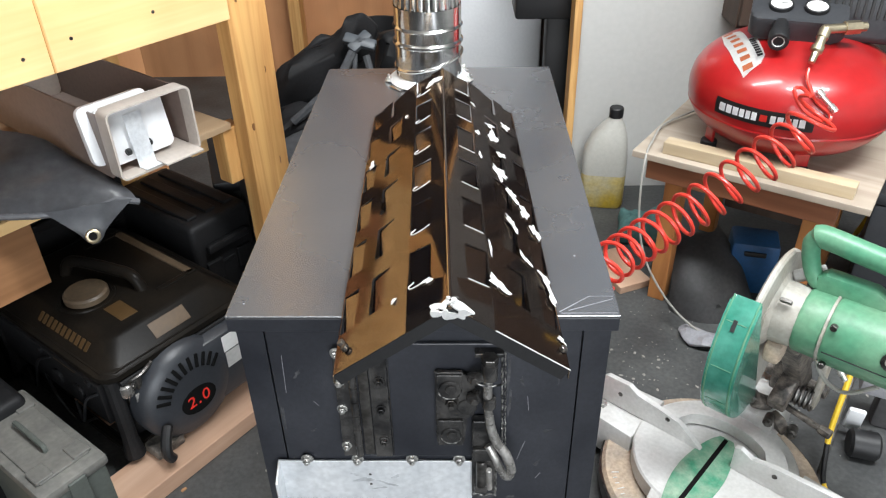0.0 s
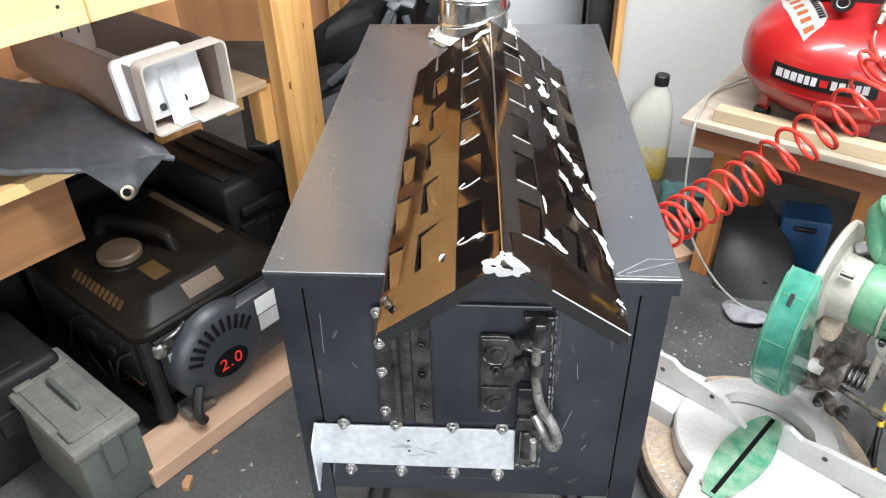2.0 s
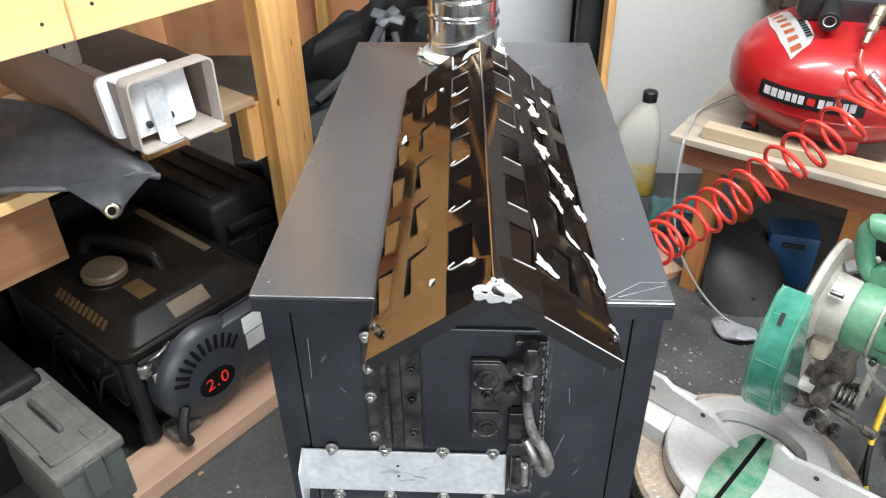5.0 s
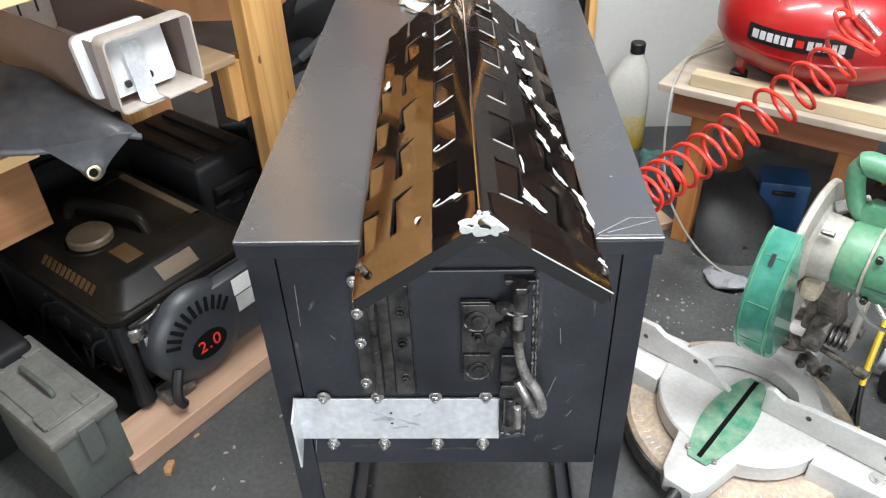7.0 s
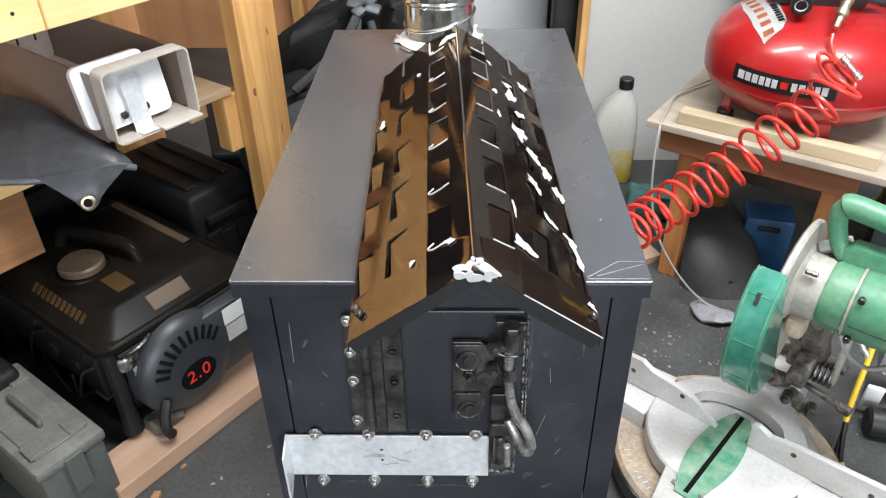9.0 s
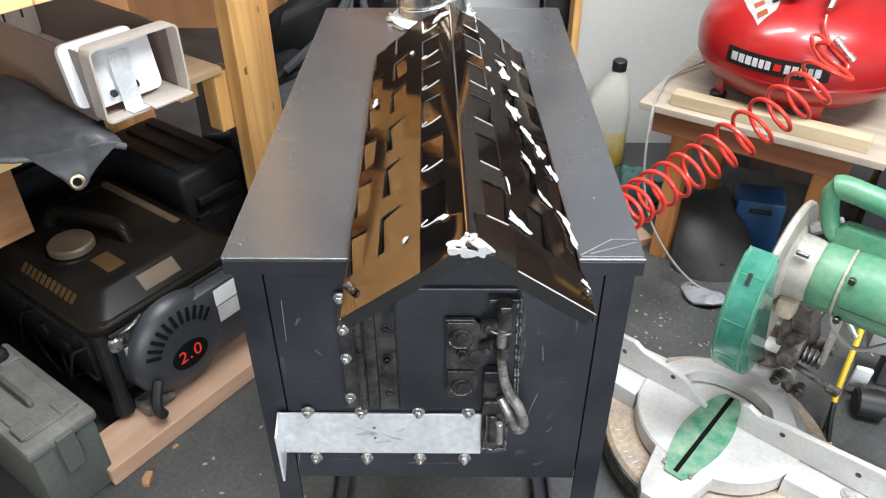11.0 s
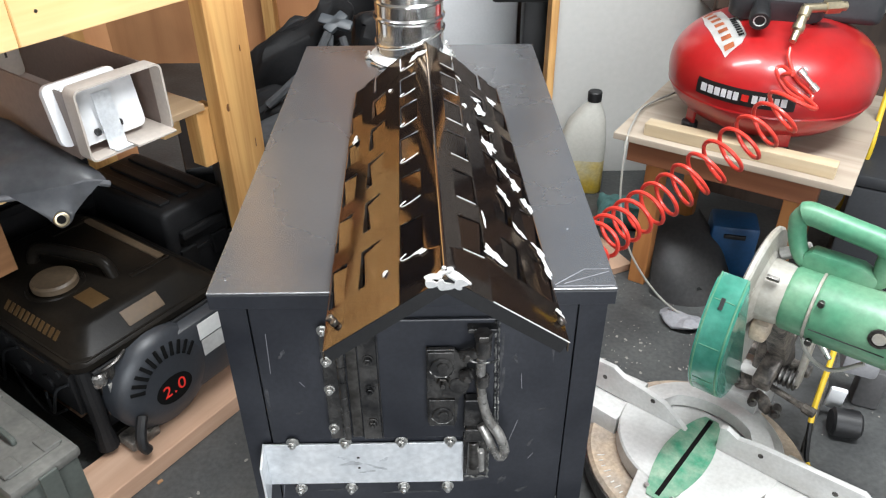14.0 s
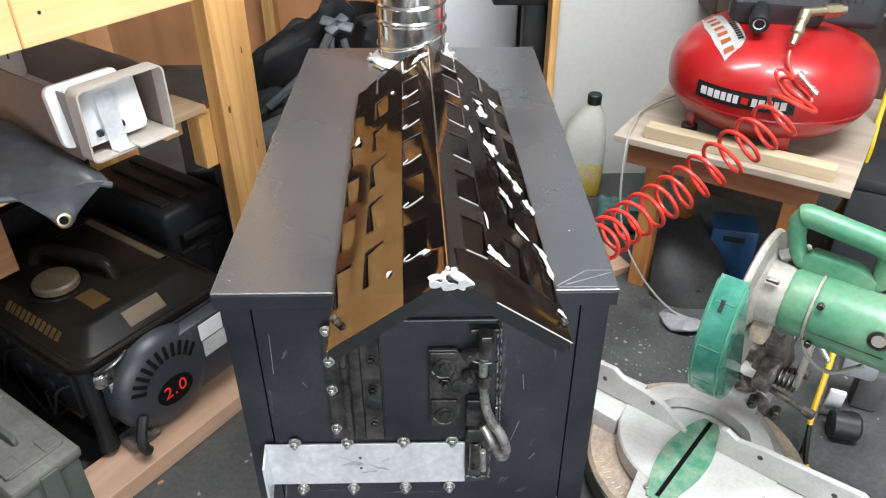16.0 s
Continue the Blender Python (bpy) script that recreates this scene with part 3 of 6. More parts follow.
# faint scratches on the front
for x, z, a, l in ((-0.113, 0.560, 125, 0.008), (-0.141, 0.60, 88, 0.05), (0.105, 0.56, 95, 0.02), (-0.15, 0.40, 80, 0.03), (0.10, 0.49, 75, 0.03), (0.12, 0.45, 60, 0.01)):
    part("scratch", box(B(), (0, 0, 0), (l, 0.0006, 0.0003), on_front(x, z, 0.0059) @ pose(0, 0, 0, 0, 0, a)), M_CHALK, stove)
# dusty scuffs on the paint and smudges on the plate, each with its own uneven outline
rng = random.Random(31)
for x, z, l, w, a in ((-0.147, 0.470, 0.016, 0.004, 80), (-0.142, 0.440, 0.012, 0.005, 100), (-0.128, 0.600, 0.010, 0.004, 60), (-0.060, 0.487, 0.055, 0.005, 3), (0.040, 0.490, 0.030, 0.004, -6),
                      (0.118, 0.470, 0.009, 0.004, 50), (0.098, 0.590, 0.012, 0.003, 92), (0.127, 0.520, 0.007, 0.005, 20), (-0.010, 0.394, 0.050, 0.004, 0), (0.084, 0.600, 0.050, 0.003, 90), (0.086, 0.560, 0.030, 0.004, 88), (-0.090, 0.400, 0.05, 0.003, 2), (0.134, 0.600, 0.030, 0.002, 90), (-0.149, 0.540, 0.040, 0.002, 90), (0.060, 0.415, 0.03, 0.006, 10), (0.100, 0.640, 0.020, 0.004, 80), (0.090, 0.412, 0.014, 0.006, 70), (0.112, 0.395, 0.012, 0.005, 20), (-0.120, 0.520, 0.006, 0.003, 40)):
    part("scuff", prism(B(), [(px * l, py * w) for px, py in blob(0.5, 30, rng, 0.6)], 0.0002, on_front(x, z, 0.0059) @ pose(0, 0, 0, 0, 0, a)), M_SCUFF, stove, "pale dusty scuff")
for x, z, l, w, a in ((-0.072, 0.447, 0.022, 0.006, 15), (-0.045, 0.441, 0.020, 0.004, -25), (-0.036, 0.453, 0.012, 0.003, 40), (-0.081, 0.456, 0.010, 0.003, -30), (-0.055, 0.434, 0.014, 0.003, 8)):
    part("smudge", prism(B(), [(px * l, py * w) for px, py in blob(0.5, 30, rng, 0.6)], 0.0002, on_front(x, z, 0.0017) @ pose(0, 0, 0, 0, 0, a)), M_SMUDGE, plate)

# flue pipe of galvanised sheet: collar, beads, crimped top
PX, PY = -0.014, 0.618
pipe = thing("flue_pipe", "shiny galvanised stove pipe with crimped upper section", "stove pipe", Matrix.Translation((PX, PY, 0.678)))
R = 0.0525
bm = B()
prof = [(R - 0.001, 0.0), (R, 0.0), (R, 0.040)]
lathe(bm, prof + [(R, 0.062), (R + 0.003, 0.065), (R + 0.003, 0.068), (R, 0.071), (R, 0.088), (R + 0.0025, 0.091), (R, 0.094), (R, 0.122)], 64)
part("pipe", bm, M_GALV, pipe, "", True)
bm = B()
n = 128
rings = []
for z, amp in ((0.122, 0.0), (0.128, 0.0017), (0.32, 0.0017)):
    rings.append([bm.verts.new(((R - 0.0015 + amp * math.cos(i * math.pi / 2)) * math.cos(2 * math.pi * i / n), (R - 0.0015 + amp * math.cos(i * math.pi / 2)) * math.sin(2 * math.pi * i / n), z)) for i in range(n)])
for a, b in zip(rings, rings[1:]):
    for i in range(n):
        bm.faces.new((a[i], a[(i + 1) % n], b[(i + 1) % n], b[i]))
part("crimped_section", bm, M_GALV, pipe, "", True)
bm = B()
tube(bm, [((R + 0.001) * math.cos(a), (R + 0.001) * math.sin(a), 0.037 + 0.012 * math.cos(a - 0.3)) for a in [i * 2 * math.pi / 64 for i in range(64)]], 0.0024, 8, True)
part("bead", bm, M_GALV, pipe, "", True)
bm = B()
for k in range(9):
    a = 2 * math.pi * k / 9 + 0.35
    m = pose(0, 0, 0, 0, 0, math.degrees(a)) @ Matrix.Translation((R + 0.008, 0, 0.0016))
    part("collar_tab", box(B(), (0, 0, 0), (0.018, 0.028, 0.0012), m, 0.0004), M_GALV, pipe)
lathe(bm, [(R + 0.0003, 0.0026), (R + 0.011, 0.0026), (R + 0.0118, 0.0040), (R + 0.004, 0.011), (R + 0.0003, 0.013)], 48)
part("collar", bm, M_ZINC, pipe, "flared tab collar", True)
for a in (188, 352, 265, 30):
    c = Vector((math.cos(radians(a)), math.sin(radians(a)), 0)) * (R + 0.013)
    hex_bolt("bolt", pipe, Matrix.Translation(c + Vector((0, 0, 0.0022))), M_BOLT, 0.005, 0.006)

# the enamelled heat tent lying on the lid
tent = thing("heat_tent", "glossy black enamelled steel heat tent with louvre slots and chips", "heat shield", pose(0.0205, 0.18, 0.687, 0, 0, 1.8))
HALF, RISE, T0, T1 = 0.0985, 0.069, -0.267, 0.270
FX, FZ = 0.036, 0.0490  # the fold that parts the shallow ridge strip from the steep side; it runs out at the front edge
FZ0 = RISE * (1 - FX / HALF)
SF = math.hypot(FX, RISE - FZ)
SL = SF + math.hypot(HALF - FX, FZ)
ROWSU = ((0.0175, 0.0402), (0.063, 0.085), (0.1015, 0.120))
SLOTS = [(-0.217 + 0.086 * i, -0.217 + 0.086 * i + 0.056) for i in range(6)]


def tent_face(side, u=1.0, v=0.0):
    """A frame on the strip that holds u: u runs down from the ridge, v along it, z out of the sheet."""
    fz = FZ0 + (FZ - FZ0) * min(1.0, max(0.0, (v - T0) / 0.045))
    if u <= SF:
        o, e, u0, u1 = Vector((0, 0, RISE)), Vector((side * FX, 0, fz)), 0.0, SF
    else:
        o, e, u0, u1 = Vector((side * FX, 0, fz)), Vector((side * HALF, 0, 0)), SF, SL
    m = frame_at(o, e - o, (0, 1, 0)) @ Matrix.Diagonal(((e - o).length / (u1 - u0), 1, 1, 1)) @ Matrix.Translation((-u0, 0, 0))
    return m @ Matrix.Diagonal((1, 1, side, 1))


for side in (-1, 1):
    for lo_, hi_ in ((0.0, SF), (SF, SL)):
        m = tent_face(side, (lo_ + hi_) / 2)
        rows_ = [q for q in ROWSU if lo_ <= q[0] < hi_]
        us = sorted({lo_, hi_, *[a for q in rows_ for a in q]})
        vs = sorted({T0, T0 + 0.045, T1, *[a for q in SLOTS for a in q]})
        bm = B()
        grid = {(u, v): bm.verts.new(tent_face(side, (lo_ + hi_) / 2, v) @ Vector((u, v, 0.0005 * math.sin(v * 21 + side) * max(0.0, (u - SF) / SL)))) for u in us for v in vs}
        holes = {(a, q[0]) for a, _ in rows_ for q in SLOTS}
        for u0, u1 in zip(us, us[1:]):
            for v0, v1 in zip(vs, vs[1:]):
                if (u0, v0) not in holes:
                    bm.faces.new((grid[u0, v0], grid[u1, v0], grid[u1, v1], grid[u0, v1]))
        bmesh.ops.solidify(bm, geom=bm.faces[:], thickness=0.0009)
        part("ridge_strip" if lo_ == 0 else "tent_side", bm, M_ENAMEL, tent, "", True)
        for (u0, u1) in rows_:
            for k, (v0, v1) in enumerate(SLOTS):
                deep = 0.0034 + 0.0012 * math.sin(k * 2.3 + u0 * 90 + side)
                bm = B()
                # a pressed tab: flush at the back, sunk at the front, its front corners rounded
                ol_ = [(u0 + 0.0004, v1), (u1 - 0.0004, v1), (u1 - 0.0004, v0 + 0.006), (u1 - 0.0022, v0 + 0.0018), (u1 - 0.006, v0 + 0.0002), (u0 + 0.006, v0 + 0.0002), (u0 + 0.0022, v0 + 0.0018), (u0 + 0.0004, v0 + 0.006)]
                lean = {0: 0.0008, 1: -0.0013, 2: 0.0015}[ROWSU.index((u0, u1))] * (1 + 0.3 * math.sin(k * 1.7))
                tilt = lambda u, v: -0.0012 - (v1 - v) / (v1 - v0) * deep + lean * ((u - u0) / (u1 - u0) - 0.5)
                bm.faces.new([bm.verts.new((u, v, tilt(u, v))) for u, v in ol_])
                bmesh.ops.solidify(bm, geom=bm.faces[:], thickness=0.0008)
                bm.transform(m)
                lv = part("louvre", bm, M_ENAMEL, tent)
                if lo_ == 0:
                    # glint on the slot's front edge, modelled as a bright wire
                    bm = B()
                    pts_ = [(u0 + 0.001, v0 - 0.0002, 0.0006), (u1 - 0.002, v0 - 0.0002, 0.0006)]
                    if side < 0:
                        pts_ = [(u0 + 0.001, v0 + 0.003, 0.0004), (u0 + 0.010, v0 - 0.0005, 0.0006), (u1 - 0.004, v0 - 0.0015, 0.0006), (u1 - 0.001, v0 + 0.002, 0.0006), (u1 - 0.006, v0 + 0.007, 0.0)]
                    tube(bm, [m @ Vector(p) for p in smooth_path(pts_, 5)], 0.0005 if side < 0 else 0.0004, 6)
                    part("bright_edge", bm, M_CHIP_GLINT, lv, "glint on a slot edge, put in as bright metal")
        # turned-down front lip; matt black stands in for its dark reflection
        bm = B()
        box(bm, ((lo_ + hi_) / 2, T0 + 0.0008, -0.0065), (hi_ - lo_ + 0.001, 0.0014, 0.012), bevel=0.0003)
        bm.transform(tent_face(side, (lo_ + hi_) / 2, T0))
        part("front_lip", bm, M_BLACK, tent)
for side in (-1, 1):
    part("eave_lip", bx((side * (HALF - 0.0008), (T0 + T1) / 2, -0.0043), (0.0012, T1 - T0, 0.0095), bevel=0.0003), M_ENAMEL, tent)
# highlight along the front edge, modelled as a bright strip
m = tent_face(1, 1.0, T0)
part("bright_edge", box(B(), ((SF + SL) / 2, T0 - 0.0002, 0.0006), (SL - SF, 0.0008, 0.0006), m), M_CHIP_GLINT, tent, "glint on the front edge, put in as bright metal")
bm = B()
rod(bm, (0, T0, RISE - 0.0008), (0, T1, RISE - 0.0008), 0.0018, 10)
part("ridge_fold", bm, M_ENAMEL, tent, "", True)
# bare chips: (side, u, v, length, width, turn)
rng = random.Random(11)
for side, u, v, l, w, turn in (
        (1, 0.048, -0.205, 0.016, 0.011, 20), (1, 0.044, 0.19, 0.006, 0.004, 0), (1, 0.0455, 0.105, 0.010, 0.006, 70), (1, 0.046, 0.045, 0.014, 0.003, 88), (1, 0.0445, -0.15, 0.02, 0.0025, 92),
        (1, 0.072, 0.125, 0.030, 0.009, 100), (1, 0.069, 0.155, 0.012, 0.006, 30), (1, 0.080, 0.085, 0.014, 0.008, 130), (1, 0.073, 0.030, 0.032, 0.012, 110), (1, 0.086, -0.005, 0.022, 0.009, 105),
        (1, 0.102, -0.03, 0.020, 0.009, 110), (1, 0.112, -0.06, 0.024, 0.007, 100), (1, 0.080, -0.075, 0.020, 0.007, 120), (1, 0.113, -0.145, 0.012, 0.009, 60), (1, 0.117, -0.17, 0.030, 0.005, 100), (1, 0.089, -0.13, 0.014, 0.005, 125),
        (1, 0.098, 0.19, 0.016, 0.008, 100), (1, 0.117, -0.232, 0.008, 0.004, 160), (-1, 0.108, 0.10, 0.016, 0.006, 95), (-1, 0.055, -0.221, 0.005, 0.003, 0), (-1, 0.012, 0.235, 0.022, 0.012, 80),
        (-1, 0.055, 0.17, 0.006, 0.005, 0), (-1, 0.020, -0.219, 0.009, 0.004, 0)):
    bm = B()
    prism(bm, [(x * l, y * w * 1.45) for x, y in jagged(0.5, 22, rng)], 0.0005, tent_face(side, u, v) @ Matrix.Translation((u, v, 0.0010)) @ pose(0, 0, 0, 0, 0, turn))
    part("enamel_chip", bm, M_CHIP_GLINT, tent, "bright bare chip in the enamel")
bm = B()
for side, u, v, l, w, turn in ((-1, 0.006, T0 + 0.006, 0.018, 0.011, 20), (1, 0.008, T0 + 0.005, 0.020, 0.010, -15), (1, 0.003, T0 + 0.008, 0.010, 0.007, 40)):
    prism(bm, [(x * l, y * w) for x, y in blob(0.5, 30, rng, 0.7)], 0.0012 + 0.04 * u, tent_face(side, u, v) @ Matrix.Translation((u, v, 0.0008)) @ pose(0, 0, 0, 0, 0, turn))
for x, z, l, w in ((-0.006, -0.006, 0.014, 0.009), (0.007, -0.007, 0.016, 0.009)):
    prism(bm, [(px * l, py * w) for px, py in blob(0.5, 26, rng, 0.7)], 0.0012 + 0.03 * abs(z), Matrix.Translation((x, T0 - 0.0002, RISE + z)) @ pose(0, 0, 0, 90, 0, 0))
apex = part("apex_weld", bm, M_CHIP_GLINT, tent, "rough pale bare apex")
bm = B()
prism(bm, [(px * 0.007, py * 0.005) for px, py in blob(0.5, 18, rng, 0.6)], 0.0008, Matrix.Translation((0.003, T0 + 0.007, RISE + 0.0026)))
part("burn_hole", bm, M_SOOT, apex)
for side, u, v in ((-1, 0.108, -0.243), (-1, 0.114, -0.232), (1, 0.116, -0.245)):
    bm = B()
    rod(bm, tent_face(side, u) @ Vector((u, v, 0.0)), tent_face(side, u) @ Vector((u, v, 0.004)), 0.0035, 10, bevel=0.0006)
    part("screw", bm, M_STEEL, tent)


# ---- the low table, the compressor and its hose ----
TU, TV = Vector((0.83, -0.557, 0)), Vector((0.557, 0.83, 0))
table = thing("low_table", "low wooden work table with a worn board top", "table", frame_at((0.406, 0.923, 0), TU, TV))
TW, TD, TZ = 0.47, 0.52, 0.40
part("tabletop", bx((TW / 2, TD / 2, TZ - 0.0075), (TW, TD, 0.015), bevel=0.0015), M_TABLETOP, table)
part("apron", bx((TW / 2 - 0.012, 0.035, TZ - 0.040), (TW - 0.085, 0.038, 0.05), bevel=0.002), M_REDWOOD, table)
part("apron", bx((TW / 2 - 0.012, TD - 0.035, TZ - 0.040), (TW - 0.085, 0.038, 0.05), bevel=0.002), M_REDWOOD, table)
for x in (0.085, TW - 0.095):
    for y in (0.075, TD - 0.075):
        part("leg", bx((x, y, 0.192), (0.040, 0.040, 0.384), bevel=0.002), M_ORANGEWOOD, table)
# back panel coloured dark to stand for the shade under the table
part("back_panel", bx((TW / 2, TD - 0.045, 0.22), (TW - 0.22, 0.012, 0.30), bevel=0.001), M_DARKWOOD, table)
batten = thing("wood_batten", "short pale pine batten lying along the table's edge", "wood offcut", frame_at((0.406, 0.923, TZ), TU, TV))
part("wood_piece", bx((0.246, 0.036, 0.0135), (0.375, 0.034, 0.027), bevel=0.002), M_BATTEN, batten)

CX, CY = 0.728, 0.960
comp = thing("air_compressor", "red pancake air compressor with black control panel", "air compressor", Matrix.Translation((CX, CY, TZ)))
TR, TH, TC, TP = 0.205, 0.118, 0.124, 2.25


def tank_r(z):
    return TR * max(0.0, 1 - abs((z - TC) / TH) ** TP) ** (1 / TP)


prof = []
for i in range(33):
    a = -math.pi / 2 + math.pi * i / 32
    z = TC + TH * math.copysign(abs(math.sin(a)) ** (2 / TP), math.sin(a))
    prof.append((TR * abs(math.cos(a)) ** (2 / TP), z))
prof[0], prof[-1] = (0, TC - TH), (0, TC + TH)
bm = B()
lathe(bm, prof, 72)
part("tank", bm, M_RED, comp, "glossy red steel tank", True)
bm = B()
lathe(bm, [(TR - 0.006, TC - 0.032), (TR - 0.0025, TC - 0.030), (TR - 0.0035, TC - 0.026), (TR - 0.006, TC - 0.024)], 72)
part("seam", bm, M_RED, comp, "", True)


def curved_patch(az0, az1, z0, z1, off, n=14, k=4, skew=0.0):
    """A thin patch that follows the tank's side, with thickness."""
    bm = B()
    rows = []
    for i in range(n + 1):
        az = radians(az0 + (az1 - az0) * i / n)
        col = []
        for j in range(k + 1):
            z = z0 + (z1 - z0) * j / k + skew * (i / n - 0.5)
            r = tank_r(z) + off
            col.append(bm.verts.new((r * math.cos(az), r * math.sin(az), z)))
        rows.append(col)
    for a, b in zip(rows, rows[1:]):
        for j in range(k):
            bm.faces.new((a[j], b[j], b[j + 1], a[j + 1]))
    bmesh.ops.solidify(bm, geom=bm.faces[:], thickness=0.0006)
    return bm


A0, A1 = -153, -99
lab = part("label", curved_patch(A0, A1, 0.113, 0.145, 0.0012), M_LETTER_BLACK, comp, "black brand label with white bars", True)
bars = ((0.06, 0.13), (0.145, 0.205), (0.22, 0.28), (0.295, 0.345), (0.36, 0.405), (0.42, 0.47), (0.60, 0.65), (0.665, 0.72), (0.735, 0.79), (0.805, 0.85), (0.865, 0.92))
for a, b in bars:
    part("letter_bar", curved_patch(A0 + (A1 - A0) * a, A0 + (A1 - A0) * b, 0.121, 0.137, 0.002, 3, 2), M_LETTER_WHITE, lab, "", True)
part("letter_bar", curved_patch(A0 + (A1 - A0) * 0.5, A0 + (A1 - A0) * 0.57, 0.1225, 0.1355, 0.002, 3, 2), M_LETTER_RED, lab, "", True)


# team sticker on the shoulder, as plain shapes
def tank_top_frame(az, z):
    """A frame on the tank's skin: x sideways, y up the skin, z out."""
    a = radians(az)
    e = 0.002
    r0, r1 = tank_r(z - e), tank_r(z + e)
    up = Vector(((r1 - r0) * math.cos(a), (r1 - r0) * math.sin(a), 2 * e))
    return frame_at(Vector((tank_r(z) * math.cos(a), tank_r(z) * math.sin(a), z)), Vector((-math.sin(a), math.cos(a), 0)), up)


def skin_patch(poly, m, off, material, name, parent):
    """A patch laid onto the tank: each point is dropped onto the skin."""
    bm = B()
    c = Vector((sum(p[0] for p in poly) / len(poly), sum(p[1] for p in poly) / len(poly)))
    rings = []
    fine = []
    for (x0, y0), (x1, y1) in zip(poly, poly[1:] + poly[:1]):
        fine += [(x0 + (x1 - x0) * k / 4, y0 + (y1 - y0) * k / 4) for k in range(4)]
    poly = fine
    for s in (1.0, 0.8, 0.6, 0.4, 0.2):
        ring = []
        for x, y in poly:
            q = m @ Vector((c.x + (x - c.x) * s, c.y + (y - c.y) * s, 0))
            ring.append(q)
        rings.append(ring)
    rings.append([m @ Vector((c.x, c.y, 0))])

    def drop(q):
        d = math.hypot(q.x, q.y)
        k = (d / TR) ** TP
        z = TC + TH * max(0.0, 1 - k) ** (1 / TP)
        return bm.verts.new((q.x, q.y, z + off))
    r = [[drop(q) for q in ring] for ring in rings]
    n = len(poly)
    for i in range(n):
        j = (i + 1) % n
        for p, q in zip(r[:-2], r[1:-1]):
            bm.faces.new((p[i], p[j], q[j], q[i]))
        bm.faces.new((r[-2][i], r[-2][j], r[-1][0]))
    bmesh.ops.solidify(bm, geom=bm.faces[:], thickness=0.0005)
    return part(name, bm, material, parent, "", True)


sm = Matrix.Translation((-0.128, -0.018, 0)) @ pose(0, 0, 0, 0, 0, -92) @ Matrix.Diagonal((1.55, 1.2, 1, 1))
st = skin_patch([(-0.062, -0.010), (-0.050, 0.016), (-0.010, 0.014), (-0.010, 0.026), (0.040, 0.024), (0.052, 0.014), (0.060, -0.012), (0.030, -0.019), (-0.020, -0.020)], sm, 0.0016, M_PAPER, "sticker", comp)
st["label"] = "white sports sticker with orange bars"
for i in range(7):
    x = -0.050 + i * 0.0165
    skin_patch([(x - 0.0042, -0.011), (x + 0.0042, -0.011), (x + 0.0042, 0.003), (x - 0.0042, 0.003)], sm, 0.0026, M_LETTER_ORANGE, "letter_bar", st)
for i in range(8):
    x = -0.003 + i * 0.0058
    skin_patch([(x - 0.0022, 0.0125), (x + 0.0022, 0.0125), (x + 0.0022, 0.021), (x - 0.0022, 0.021)], sm, 0.0026, M_LETTER_BLACK, "letter_bar", st)
# feet
for az in (-97, -168, 15, 105):
    a = radians(az)
    c = Vector((math.cos(a), math.sin(a), 0)) * 0.165
    bm = B()
    box(bm, (0, 0, 0.052), (0.030, 0.006, 0.060), Matrix.Translation(c) @ pose(0, 0, 0, 0, 0, az + 90), 0.002)
    ft = part("foot", bm, M_RED, comp)
    bm = B()
    rod(bm, c, c + Vector((0, 0, 0.024)), 0.017, 16, bevel=0.002)
    part("rubber_foot", bm, M_BLACK, ft)
# black control panel with gauges, regulator, couplings, shroud
pm = Matrix.Translation((-0.025, -0.010, 0.250)) @ pose(0, 0, 0, 18, 0, -20)
bm = B()
prism(bm, [(x, y) for x, y in rounded(0.175, 0.085, 0.022)], 0.045, pm, 0.006)
panel = part("control_panel", bm, M_CHARCOAL, comp, "dark grey control panel", True)
for x in (-0.035, 0.03):
    bm = B()
    lathe(bm, [(0, 0.045), (0.023, 0.045), (0.023, 0.052), (0.020, 0.053), (0.020, 0.050)], 28, pm @ Matrix.Translation((x, 0.005, 0)))
    g = part("gauge", bm, M_BLACK, panel)
    bm = B()
    lathe(bm, [(0, 0.0508), (0.0198, 0.0508)], 28, pm @ Matrix.Translation((x, 0.005, 0)))
    part("dial", bm, M_PAPER, g)
    bm = B()
    box(bm, (x + 0.004, 0.009, 0.0514), (0.014, 0.0012, 0.0006), pm)
    part("needle", bm, M_LETTER_BLACK, g)
bm = B()
ka, kb = Vector((-0.070, -0.045, 0.268)), Vector((-0.096, -0.115, 0.252))
lathe(bm, [(0, 0), (0.016, 0), (0.016, 0.03), (0.019, 0.034), (0.019, 0.062), (0.017, 0.066), (0.012, 0.066), (0.012, 0.060), (0, 0.060)], 24, along(ka, kb))
knob = part("regulator_knob", bm, M_BLACK, comp, "", True)
bm = B()
tube(bm, [along(ka, kb) @ Vector((0.0105 * math.cos(a), 0.0105 * math.sin(a), 0.0625)) for a in [i * 0.314 for i in range(20)]], 0.0012, 6, True)
part("knob_ring", bm, M_PAPER, knob)
bm = B()
fa, fb = Vector((-0.010, -0.105, 0.276)), Vector((-0.048, -0.158, 0.222))
lathe(bm, [(0, 0), (0.011, 0), (0.011, 0.018), (0.009, 0.02), (0.009, 0.034), (0.0115, 0.036), (0.0115, 0.048), (0.007, 0.052), (0.006, 0.072), (0, 0.072)], 16, along(fa, fb))
rod(bm, (-0.014, -0.100, 0.276), (0.075, -0.085, 0.276), 0.009, 12, bevel=0.002)
